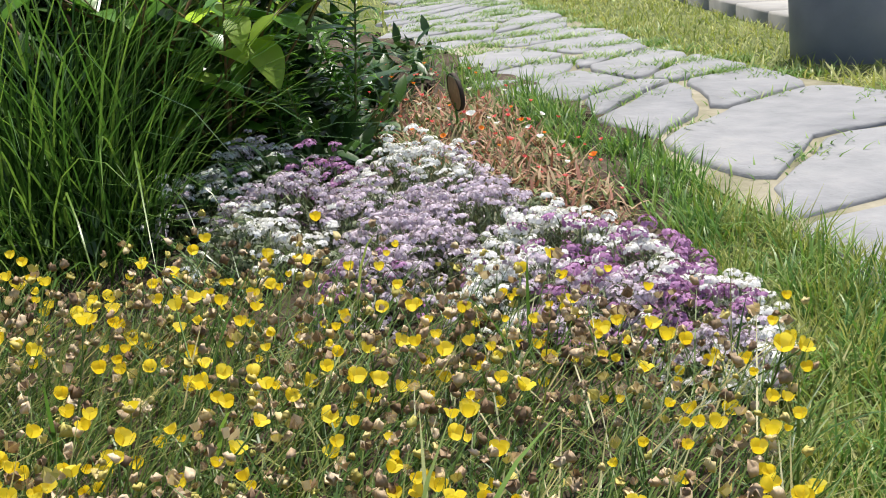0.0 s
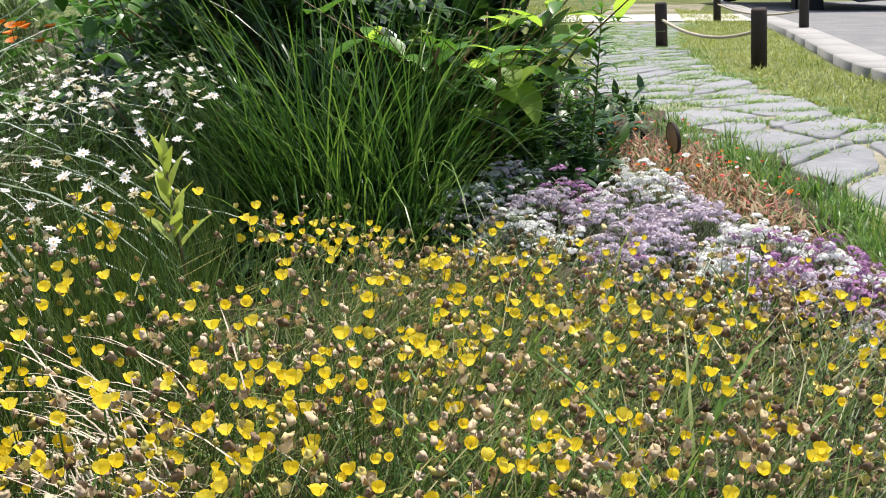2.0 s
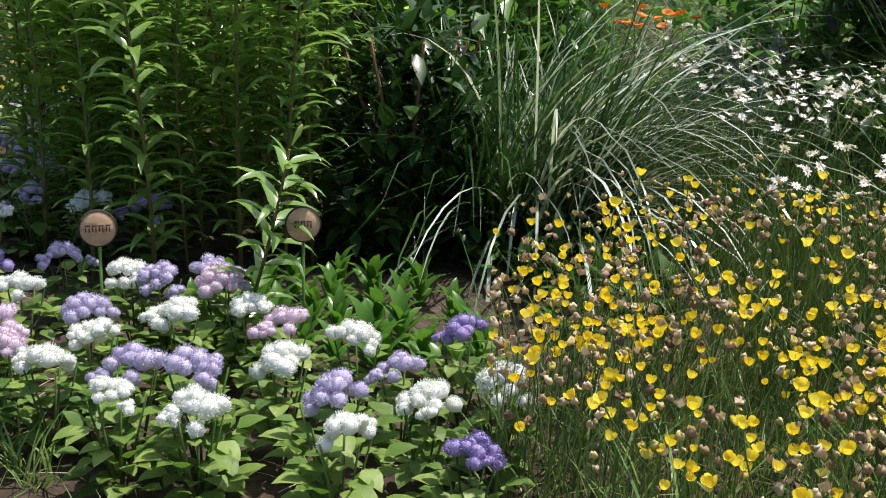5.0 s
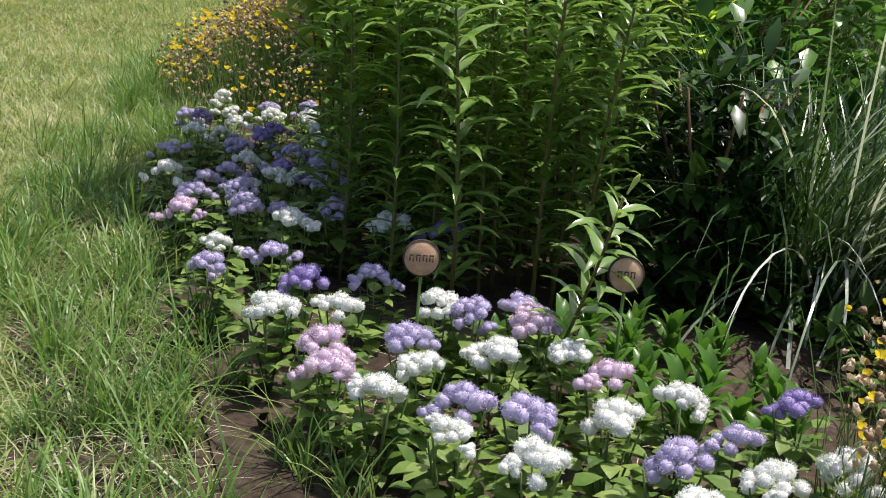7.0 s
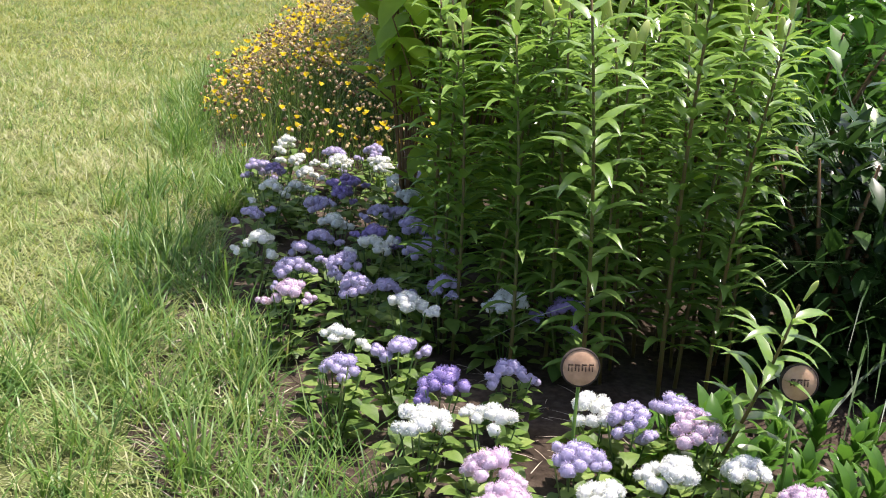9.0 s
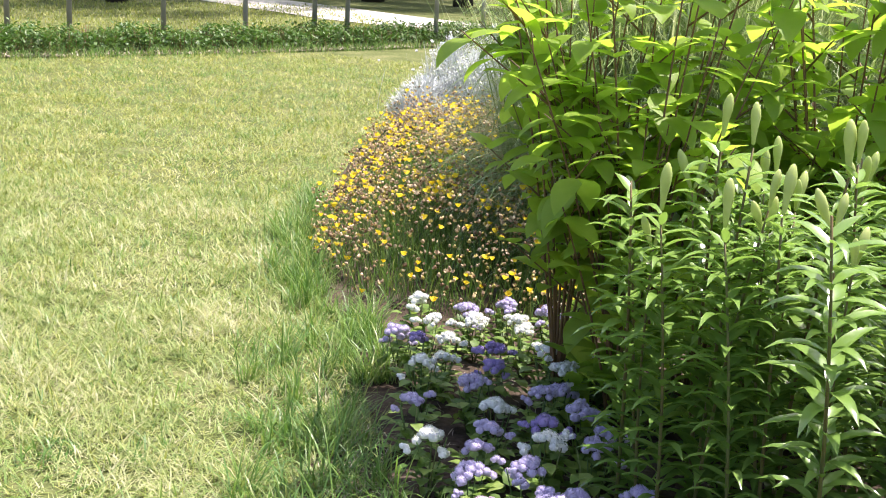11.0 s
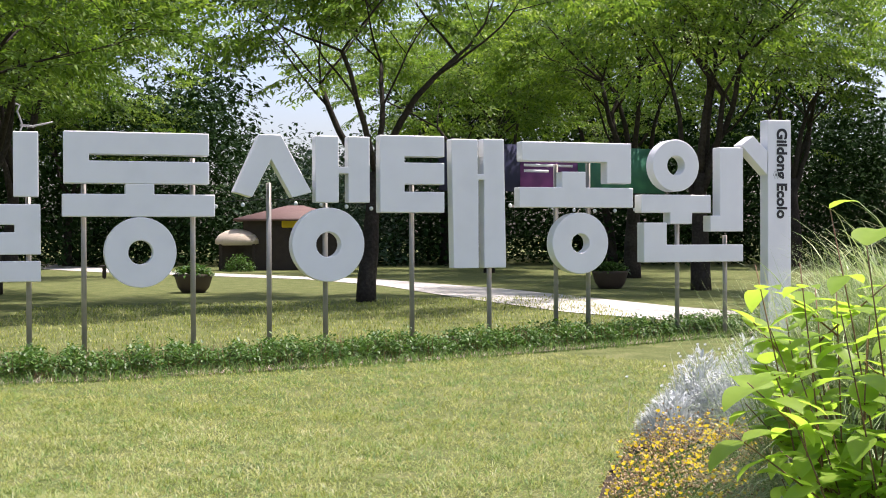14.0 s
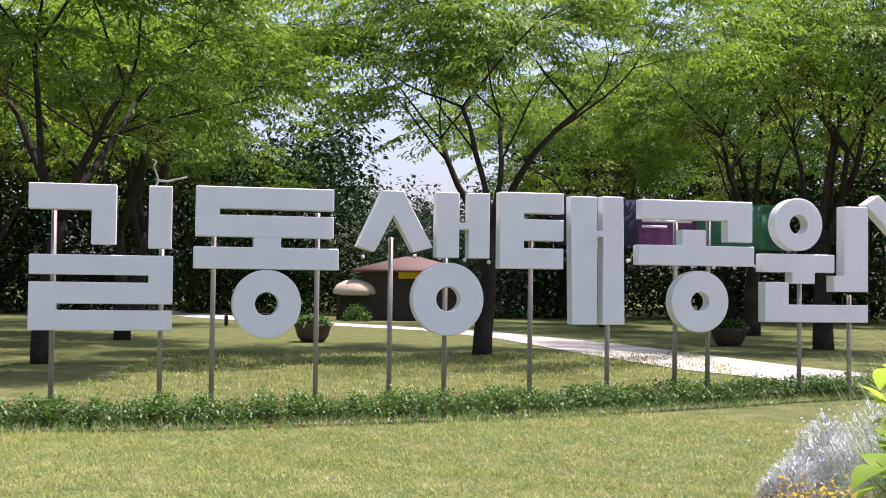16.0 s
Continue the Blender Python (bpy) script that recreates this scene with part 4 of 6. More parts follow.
WHITE, LIL, MAU = "sweet alyssum cushion with white florets", "sweet alyssum cushion with faded lilac florets", "sweet alyssum cushion with deep mauve florets"
for lab, x, y, rx, ry, h, ms, n in [
        (WHITE, 3.45, 2.38, 0.14, 0.11, 0.13, (M_WHITE, M_LILAC), 240), (LIL, 3.33, 2.27, 0.13, 0.11, 0.11, (M_LILAC, M_WHITE), 200), (LIL, 3.2, 2.4, 0.12, 0.11, 0.12, (M_LILAC, M_WHITE), 170),
        (LIL, 3.42, 2.12, 0.13, 0.12, 0.10, (M_LILAC, M_GREY_LEAF), 220), (LIL, 3.26, 2.08, 0.12, 0.11, 0.11, (M_LILAC, M_GREY_LEAF), 200), (WHITE, 3.42, 1.93, 0.13, 0.11, 0.10, (M_WHITE, M_PURPLE), 260),
        (MAU, 3.47, 1.77, 0.09, 0.09, 0.09, (M_PURPLE, M_WHITE), 190), (WHITE, 3.43, 1.62, 0.10, 0.09, 0.08, (M_WHITE, M_PURPLE), 210), (MAU, 3.35, 1.7, 0.10, 0.10, 0.09, (M_PURPLE, M_LILAC), 190),
        (WHITE, 3.37, 1.5, 0.08, 0.07, 0.07, (M_WHITE, M_LILAC), 150), (WHITE, 3.3, 1.82, 0.10, 0.09, 0.10, (M_WHITE, M_LILAC), 190), (LIL, 3.17, 2.0, 0.09, 0.09, 0.10, (M_LILAC, M_PURPLE), 140),
        (WHITE, 3.12, 2.58, 0.12, 0.10, 0.11, (M_WHITE, M_LILAC), 150), (WHITE, 3.26, 2.66, 0.11, 0.09, 0.12, (M_WHITE, M_LILAC), 150), (MAU, 3.32, 2.48, 0.08, 0.07, 0.13, (M_PURPLE, M_LILAC), 90), (WHITE, 3.08, 2.28, 0.11, 0.10, 0.10, (M_WHITE, M_GREY_LEAF), 150)]:
    cushion(lab, x, y, rx, ry, h, ms, n)

# rusty low foliage with small red, pink and white flowers beyond them
RUSTY = [(3.5, 2.5), (3.58, 2.25), (3.56, 1.95), (3.64, 1.98), (3.8, 2.4), (3.95, 2.9), (3.84, 3.15), (3.62, 2.95)]
s = Soup(M_RUST, M_RED, M_WHITE, M_ORANGE)
P = fill(RUSTY, 3600)
n = len(P)
s.add(*blades(np.column_stack([P, rng.uniform(0, 0.04, n)]), rng.uniform(0, TAU, n), rng.uniform(0.02, 0.06, n), rng.uniform(0.003, 0.008, n), rng.uniform(0.3, 1.4, n), 0.6, 2))
stuff("rusty_groundcover", s, "dry rust-brown ground cover with thin leaves", "ground cover")
for k, (mt, lab, num) in enumerate([(M_RED, "small red flower on a low stem", 60), (M_WHITE, "small white flower on a low stem", 18), (M_ORANGE, "small orange flower on a low stem", 14)]):
    t = thing("small_flower", lab, "flower", "small flowers by the stone path")
    part("corolla", Soup(mt).add(*cup(0.013, 0.012, 1.3, 40 + k)).data("corolla", True), t)
    part("stem", Soup(M_STEM).add(*tube([(0, 0, 0.001), (0.004, 0, -0.05), (0.008, 0, -0.1)], [0.0012] * 3, 4)).data("stem"), t)
    for i, (x, y) in enumerate(fill(RUSTY, num, 0.03)):
        m = pose(x, y, 0.075 + 0.05 * rng.uniform(), rng.normal(0, 15), rng.normal(0, 15), rng.uniform(0, 360)) @ Matrix.Scale(rng.uniform(0.4, 0.75), 4)
        if i == 0:
            t.matrix_basis = m
        else:
            copy_thing(t, m)


# ---- floss flowers ----
def pompon(seed, r):
    """A fluffy head: a rough ball with fine threads."""
    g = np.random.default_rng(seed)
    n = 120
    d = g.normal(0, 1, (n, 3))
    d[:, 2] = np.abs(d[:, 2]) - 0.2
    d /= np.linalg.norm(d, axis=1)[:, None]
    A = rot(np.arctan2(d[:, 1], d[:, 0]), np.arccos(np.clip(d[:, 2], -1, 1)), g.uniform(0, TAU, n))
    w, l = r * 0.05, r * 0.24
    one = np.array([(-w, 0, 0), (w, 0, 0), (0, 0, l), (0, -w, 0), (0, w, 0)])
    W = np.einsum("nij,vj->nvi", A, one) + (d * r * 0.84)[:, None]
    F = (np.array([(0, 1, 2), (3, 4, 2)])[None] + (np.arange(n) * 5)[:, None, None]).reshape(-1, 3)
    return join(ball(r * 0.9, 4, 7, (1, 1, 0.85), 0.1, seed), (W.reshape(-1, 3), F))


def floss_head(seed, n):
    g = np.random.default_rng(seed)
    out = []
    for k in range(n):
        a, r = k * 2.4 + g.uniform(0, 0.6), 0.0088 * math.sqrt(k) * g.uniform(0.85, 1.15)
        p = (r * math.cos(a), r * math.sin(a), -0.8 * r * r / 0.05 + g.normal(0, 0.003))
        out.append(moved(pompon(seed * 20 + k, g.uniform(0.0105, 0.0145)), T=p))
    return join(*out)


FL_COL = {"white": M_AG_W, "lavender": M_AG_L, "violet": M_AG_P, "pale pink": M_AG_R}
heads = {c: [Soup(mt).add(*floss_head(k + 1, n)).data("flower_head") for k, n in enumerate((11, 15, 5))] for c, mt in FL_COL.items()}
folia = []
for k in range(3):
    g = np.random.default_rng(60 + k)
    n = 48
    s = Soup(M_AG_LEAF, M_STEM)
    one = leaf(0.038, 0.03, 0.15, 0.9, 4, 0.8, 0.25)
    a = g.uniform(0, TAU, n)
    rr, zz = g.uniform(0.005, 0.055, n), g.uniform(0.015, 0.12, n)
    s.spread(one, rot(a, g.normal(0.1, 0.3, n), None, g.uniform(0.6, 1.2, n)), np.column_stack([rr * np.cos(a), rr * np.sin(a), zz]))
    for j in range(5):
        b = TAU * j / 5
        s.add(*tube([(0, 0, -0.02), (0.02 * math.cos(b), 0.02 * math.sin(b), 0.07), (0.04 * math.cos(b), 0.04 * math.sin(b), 0.15)], [0.002, 0.0018, 0.0014], 4), 1)
    folia.append(s.data("leaves"))
FLOSS = [(0.15, 4.05), (-0.1, 3.92), (-0.04, 3.55), (0.03, 3.2), (0.12, 2.95), (0.24, 2.72), (0.42, 2.42), (0.62, 2.08), (0.8, 1.78), (0.95, 1.5), (1.2, 1.32), (1.42, 1.3), (1.58, 1.5), (1.52, 1.72), (1.3, 1.86), (1.12, 2.02), (0.98, 2.25), (0.98, 2.42),
         (0.74, 2.5), (0.6, 2.75), (0.55, 3.1), (0.5, 3.6), (0.42, 4.02)]


def floss_plant(x, y, colour, tall=1.0, heads_most=2, big=1.0):
    t = thing("floss_flower", "floss flower plant with fluffy %s heads over green leaves" % colour, "flower", "floss flowers", pose(x, y, 0.01, 0, 0, rng.uniform(0, 360)))
    part("leaf_tuft", folia[rng.integers(3)], t, "", Matrix.Scale(tall, 4))
    part("flower_head", heads[colour][rng.integers(2)], t, "", pose(0, 0, 0.165 * tall, rng.normal(0, 10), rng.normal(0, 10), rng.uniform(0, 360)) @ Matrix.Scale(big * rng.uniform(0.8, 1.05), 4))
    a = rng.uniform(0, TAU)
    for j in range(heads_most):
        a, r = a + rng.uniform(1.5, 3.5), rng.uniform(0.035, 0.06)
        part("flower_head", heads[colour][2], t, "", pose(r * math.cos(a), r * math.sin(a), (0.145 + rng.normal(0, 0.014)) * tall, rng.normal(0, 14), rng.normal(0, 14), rng.uniform(0, 360)) @ Matrix.Scale(big * rng.uniform(0.5, 0.8), 4))


SPOTS = {
    "white": [(0.14, 2.87), (-0.05, 3.95), (0.05, 3.36), (0.27, 3.13), (0.74, 2.57), (0.64, 1.95), (0.75, 1.99), (0.92, 2.07), (0.55, 2.47), (0.43, 2.32), (0.92, 1.76), (0.88, 1.65), (1.03, 1.86), (1.14, 1.9), (1.21, 1.63), (1.32, 1.75), (1.11, 1.48), (1.41, 1.52), (1.52, 1.6), (1.3, 1.4)],
    "lavender": [(-0.06, 3.67), (0.07, 3.08), (0.19, 3.28), (0.56, 2.25), (0.47, 2.13), (0.77, 2.23), (0.97, 2.04), (1.06, 2.12), (0.89, 1.86), (1.0, 1.65), (1.1, 1.58), (1.28, 1.5), (1.38, 1.64), (0.51, 2.86), (0.43, 2.55), (0.6, 2.64)],
    "violet": [(0.23, 3.58), (0.39, 3.0), (0.65, 2.12), (0.86, 2.58), (1.48, 1.77)],
    "pale pink": [(0.29, 2.52), (0.75, 1.82), (0.8, 1.73), (1.2, 1.79), (1.08, 2.02)]}
taken = []
for c, places in SPOTS.items():
    for x, y in places:
        taken.append((x, y))
        floss_plant(x, y, c, rng.uniform(0.9, 1.08), 1 if y < 2.2 else 2, 1.2 if y < 2.2 else 1.05)
for x, y in fill(FLOSS, 170, 0.1):
    if (y > 2.55 or y < 1.75) and min((x - a) ** 2 + (y - b) ** 2 for a, b in taken) > 0.105 ** 2:
        taken.append((x, y))
        floss_plant(x, y, rng.choice(["white", "lavender", "violet", "pale pink"], p=[0.42, 0.38, 0.17, 0.03]), rng.uniform(0.85, 1.1), 2)

# ---- lilies in bud ----
LSHAPE = [leaf(0.09 * q, 0.02, 0.35, dr, 5, 0.9, li) for q, dr, li in ((1.0, 1.4, 0.55), (1.1, 1.8, 0.6), (0.9, 1.0, 0.5), (0.6, 0.5, 0.7))]
lleaf = {m: [Soup(m).add(*q).data("leaf", True) for q in LSHAPE] for m in (M_LILY, M_HOSTA)}
lbud = [Soup(M_LBUD).add(*lathe([(0, 0), (0.0045, 0.003), (0.006, 0.02), (0.0092, 0.045), (0.0128, 0.068), (0.0122, 0.086), (0.0075, 0.101), (0.003, 0.108), (0.0, 0.109)], 9)).data("bud", True)]


def lily(seed, h, buds, green=M_LILY):
    g = random.Random(seed)
    t = thing("lily", "leafy green lily stalk carrying closed pale buds" if buds else "leafy green lily stalk with narrow glossy leaves", "lily", "lilies in bud")
    bend = g.uniform(-0.05, 0.05)
    at = lambda u: (bend * u * u, 0.03 * math.sin(u * 2 + seed), h * u)
    part("stem", Soup(M_LSTEM).add(*tube([at(i / 6) for i in range(7)], [0.0045 - 0.0004 * i for i in range(7)], 6)).data("stem", True), t)
    n = int(h * 95)
    low = Soup(green)
    for k in range(n):
        u = 0.12 + 0.86 * k / n
        p = at(u)
        kind = 3 if u > 0.95 else g.choice((0, 0, 1, 2))
        sc = (0.8 + 0.35 * math.sin(u * 2.6)) * g.uniform(0.85, 1.15)
        m = Matrix.Translation(p) @ Matrix.Rotation(k * 2.4 + g.uniform(-0.25, 0.25), 4, "Z") @ Matrix.Rotation(g.uniform(-0.15, 0.25), 4, "Y") @ Matrix.Scale(sc, 4)
        if u > 0.55:
            part("leaf", lleaf[green][kind], t, "", m)
        else:
            low.add(*moved(LSHAPE[kind], np.array(m.to_3x3()), p))
    part("lower_foliage", low.data("lower_foliage", True), t)
    for k in range(buds):
        a = TAU * k / max(1, buds) + g.uniform(-0.4, 0.4)
        part("bud", lbud[0], t, "closed pale green bud", Matrix.Translation(at(0.99)) @ Matrix.Rotation(a, 4, "Z") @ Matrix.Rotation(g.uniform(0.2, 0.4) if buds > 1 else 0.1, 4, "Y") @ Matrix.Translation((0, 0, 0.012)) @ Matrix.Scale(g.uniform(0.62, 0.88), 4))
    return t


LILIES = [(0.53, 2.72), (0.62, 2.46), (0.86, 2.44), (1.08, 2.44), (1.2, 2.5), (1.26, 2.8), (1.2, 3.1), (0.95, 3.2), (0.62, 3.05)]
lk = [lily(k, h, b) for k, (h, b) in enumerate(((0.76, 2), (0.73, 1), (0.78, 1), (0.71, 2), (0.74, 0)))]
for i, (x, y) in enumerate(fill(LILIES, 34, 0.095)):
    m = pose(x, y, 0, rng.normal(0, 3), rng.normal(0, 3), rng.uniform(0, 360)) @ Matrix.Scale(rng.uniform(0.9, 1.06) * (1 + 0.06 * float(smooth(x, 0.6, 1.3))), 4)
    if i < 5:
        lk[i].matrix_basis = m
    else:
        copy_thing(lk[i % 5], m)
single = lily(21, 0.42, 1)
for c in single.children:
    if c.name.startswith("bud"):
        c.matrix_basis = c.matrix_basis @ Matrix.Scale(0.55, 4)
single.matrix_basis = pose(1.09, 2.04, 0, 4, 20, 0)
tagged(single, "single short lily stalk with one pale bud")

# ---- broad-leaved rosettes round the labels ----
hleaf = [Soup(M_HOSTA).add(*leaf(0.14 * q, 0.05 * q, 0.4, dr, 5, 0.9, 0.9)).data("leaf", True) for q, dr in ((1.0, 0.9), (0.8, 0.7), (1.15, 1.2))]


def rosette(x, y, size, g):
    t = thing("leafy_plant", "low plant with broad pointed fresh green leaves", "plant", "low leafy plants", pose(x, y, 0.01, 0, 0, g.uniform(0, 360)))
    for k in range(15):
        part("leaf", hleaf[k % 3], t, "", Matrix.Translation((0, 0, 0.004 * k)) @ Matrix.Rotation(k * 2.4, 4, "Z") @ Matrix.Rotation(-0.045 * k + g.uniform(0.0, 0.3), 4, "Y") @ Matrix.Scale(size * g.uniform(0.8, 1.1), 4))


g7 = random.Random(7)
for x, y in fill([(0.98, 2.2), (1.15, 2.02), (1.35, 1.86), (1.52, 1.84), (1.55, 2.1), (1.45, 2.35), (1.2, 2.42)], 26, 0.075):
    rosette(x, y, g7.uniform(0.42, 0.62), g7)


# ---- grass clumps ----
def clump(label, x, y, n, length, width, lean, droop, material, spread=0.12, seg=6, wild=0.5, side=None):
    s = Soup(material)
    a, r = rng.uniform(0, TAU, n), spread * np.sqrt(rng.uniform(0, 1, n))
    B = np.column_stack([r * np.cos(a), r * np.sin(a), np.zeros(n)])
    a = a if side is None else side + rng.uniform(-1.35, 1.35, n)
    s.add(*blades(B, a + rng.normal(0, wild, n), length * rng.uniform(0.5, 1.1, n), width * rng.uniform(0.7, 1.3, n), np.abs(rng.normal(lean, lean * 0.6, n)), np.abs(rng.normal(droop, droop * 0.45, n)), seg))
    t = thing("ornamental_grass", label, "grass clump", "ornamental grasses", pose(x, y, 0))
    part("tuft", s.data("tuft"), t)
    return t


clump("wide airy clump of fine green grass", 2.86, 2.66, 380, 0.86, 0.004, 0.34, 1.1, M_GRASS1, 0.2, 6, 1.2)
# the two inner growths are dark filler standing in for shade between the blades
clump("added dark growth for the shade inside the fine grass clump", 2.86, 2.84, 760, 0.55, 0.006, 0.25, 0.8, M_SHADED_LEAF, 0.24, 4, 1.2)
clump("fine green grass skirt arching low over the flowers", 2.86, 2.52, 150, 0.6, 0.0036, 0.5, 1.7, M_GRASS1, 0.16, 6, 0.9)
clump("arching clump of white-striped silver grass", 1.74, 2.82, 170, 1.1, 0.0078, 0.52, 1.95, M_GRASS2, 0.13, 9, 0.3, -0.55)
clump("added dark growth for the shade inside the striped grass clump", 1.68, 2.95, 1000, 0.72, 0.0065, 0.28, 1.2, M_SHADED_LEAF, 0.28, 5, 1.0)


def hummock(label, x, y, r, h, n):
    """A dense mound of fine grass whose outer blades arch over it."""
    d = rng.normal(0, 1, (n, 3))
    d[:, 2] = np.abs(d[:, 2])
    d /= np.linalg.norm(d, axis=1)[:, None]
    B = d * (r, r, h) * rng.uniform(0.35, 0.8, n)[:, None]
    B[:, :2] *= 1 + 0.55 * d[:, 2:]
    s = Soup(M_GRASS3)
    s.add(*blades(B, np.arctan2(d[:, 1], d[:, 0]) + rng.normal(0, 0.7, n), rng.uniform(0.3, 0.62, n), rng.uniform(0.003, 0.007, n), np.abs(rng.normal(0.45, 0.25, n)) + 0.4 * (1 - d[:, 2]), rng.uniform(0.9, 2.3, n), 6))
    k = n // 4
    s.add(*blades(np.column_stack([rng.normal(0, r * 0.3, (k, 2)), np.zeros(k)]), rng.uniform(0, TAU, k), rng.uniform(0.7, 1.0, k) * h * 0.9, 0.007, rng.uniform(0, 0.3, k), 0.4, 4))
    t = thing("ornamental_grass", label, "grass clump", "ornamental grasses", pose(x, y, 0))
    part("tuft", s.data("tuft"), t)


hummock("tall dense mound of pale silvery arching grass", 0.86, 5.5, 0.9, 1.72, 19000)
hummock("tall dense mound of pale silvery arching grass", 1.9, 5.5, 0.7, 1.5, 4500)


# ---- shrubs with large pointed leaves ----
sleaf = [Soup(M_SHRUB).add(*leaf(0.088 * q, 0.054 * q, 0.2, dr, 6, 0.85, 0.35)).data("leaf", True) for q, dr in ((1.0, 0.7), (1.15, 1.0), (0.75, 0.4))]


def shrub(label, x, y, stems, height, spread, seed, leaves=12, twigs=4, pick=sleaf, size=1.0):
    g = random.Random(seed)
    t = thing("leafy_shrub", label, "shrub", "leafy shrubs", pose(x, y, 0))
    tw = Soup(M_TWIG)
    for k in range(stems):
        az = TAU * k / stems + g.uniform(-0.4, 0.4)
        out = spread * g.uniform(0.3, 1.0)
        h = height * g.uniform(0.75, 1.05) * (1 - 0.14 * out / spread)
        curve = lambda u: Vector((math.cos(az) * out * u ** 1.3, math.sin(az) * out * u ** 1.3, h * u))
        tw.add(*tube([curve(i / 6) for i in range(7)], [0.0045 - 0.0005 * i for i in range(7)], 5))
        runs = [(curve, 0.3 if height > 1.2 else 0.15, 1.0, leaves)]
        for b in range(twigs):
            u0, ba = g.uniform(0.35, 0.9), az + g.uniform(-1.6, 1.6)
            p0, ln = curve(u0), g.uniform(0.12, 0.26)
            c2 = lambda u, p0=p0, ba=ba, ln=ln: p0 + Vector((math.cos(ba) * ln * u, math.sin(ba) * ln * u, ln * 0.75 * u))
            tw.add(*tube([c2(0), c2(0.5), c2(1)], [0.003, 0.0024, 0.0016], 4))
            runs.append((c2, 0.25, 1.0, leaves // 2))
        for fn, u0, u1, cnt in runs:
            for j in range(cnt):
                u = u0 + (u1 - u0) * (j // 2 * 2 + 1) / cnt
                la = az + (j % 2) * math.pi + (j // 2) * 1.57 + g.uniform(-0.4, 0.4)
                part("leaf", pick[g.randrange(len(pick))], t, "", Matrix.Translation(fn(min(1, u))) @ Matrix.Rotation(la, 4, "Z") @ Matrix.Rotation(g.uniform(-0.35, 1.0), 4, "Y") @ Matrix.Scale(size * g.uniform(0.7, 1.2) * (1 - 0.12 * u), 4))
    part("branchwork", tw.data("branchwork", True), t, "thin reddish-brown twigs")
    return t


shrub("shrub with large pointed yellow-green leaves on reddish twigs", 0.58, 3.42, 20, 1.62, 0.54, 3, 13, 2, size=1.35)
shrub("shrub with large pointed yellow-green leaves on reddish twigs", 1.1, 3.6, 20, 1.75, 0.46, 4, 14, 3, size=1.35)
gleaf = [Soup(M_HOSTA).add(*leaf(0.085 * q, 0.046 * q, 0.22, dr, 5, 0.85, 0.35)).data("leaf", True) for q, dr in ((1.0, 0.7), (0.8, 0.5))]
shrub("shrub with fresh green leaves behind the fine grass", 3.28, 2.84, 10, 0.6, 0.3, 8, 8, 2, gleaf + sleaf[:1], 1.35)
shrub("tall leafy shoots of the large-leaved shrub", 0.4, 3.5, 12, 1.62, 0.3, 23, 16, 2, size=1.3)
shrub("low outer growth of the large-leaved shrub", 0.55, 3.4, 9, 0.95, 0.42, 6, 9, 1, size=1.35)
shrub("shrub with mid green leaves behind the fine grass", 2.75, 3.5, 8, 0.8, 0.42, 18, 12, 3, gleaf)
stalk = lily(31, 0.74, 0, M_HOSTA)
for k, (x, y, sc, ry) in enumerate([(3.5, 2.74, 0.66, 14), (3.56, 2.84, 0.6, 20), (3.46, 2.86, 0.7, 8), (3.42, 2.7, 0.5, 16), (3.62, 2.93, 0.62, 24), (3.38, 2.8, 0.62, 4)]):
    m = pose(x, y, 0, 0, ry, 50 * k) @ Matrix.Scale(sc, 4)
    if k == 0:
        stalk.matrix_basis = m
        tagged(stalk, "slender dark leafy stalk at the edge of the bed")
    else:
        copy_thing(stalk, m)


def back_bush(label, x, y, r, h, n, material, L=0.09, W=0.045):
    """A dense bush whose leaves are too many to tell apart."""
    g = np.random.default_rng(int(x * 100 + y * 10))
    d = g.normal(0, 1, (n, 3))
    d /= np.linalg.norm(d, axis=1)[:, None]
    d[:, 2] = np.abs(d[:, 2])
    q = d * (g.uniform(0.35, 1.0, n) ** 0.5 * (1 + 0.18 * np.sin(d[:, 0] * 7 + x) * np.sin(d[:, 1] * 6)))[:, None] * (r, r, h)
    t = thing("bush", label, "bush", "bushes at the back of the bed", pose(x, y, 0))
    part("foliage", Soup(material).spread(leaf(L, W, 0.25, 0.6, 3, 0.9, 0.3), rot(g.uniform(0, TAU, n), g.normal(0, 0.5, n), None, g.uniform(0.7, 1.3, n)), q).data("foliage"), t)
    tw = Soup(M_TWIG)
    for k in range(9):
        a = TAU * k / 9
        tw.add(*tube([(0, 0, 0), (0.3 * r * math.cos(a), 0.3 * r * math.sin(a), 0.45 * h), (0.7 * r * math.cos(a), 0.7 * r * math.sin(a), 0.85 * h)], [0.008, 0.006, 0.003], 5))
    part("branchwork", tw.data("branchwork"), t)


back_bush("dense dark green bush at the back of the flower bed", 1.7, 4.4, 0.6, 1.1, 1500, M_HOSTA)
back_bush("dense dark green bush at the back of the flower bed", 2.9, 4.0, 0.6, 1.0, 1600, M_HOSTA)
back_bush("dense leafy bush behind the lilies", 1.5, 3.85, 0.4, 0.8, 900, M_HOSTA)
back_bush("dense lower growth of the leafy shrub", 0.75, 3.55, 0.38, 0.85, 500, M_SHRUB, 0.1, 0.055)
back_bush("dense lower growth of the leafy shrub", 1.2, 3.75, 0.36, 1.0, 600, M_SHRUB, 0.1, 0.055)
# the next five are added filler, coloured dark for the shade in these gaps
back_bush("added dark foliage for the shade beside the lilies", 1.42, 2.78, 0.24, 0.6, 1000, M_SHADED_LEAF, 0.08, 0.03)
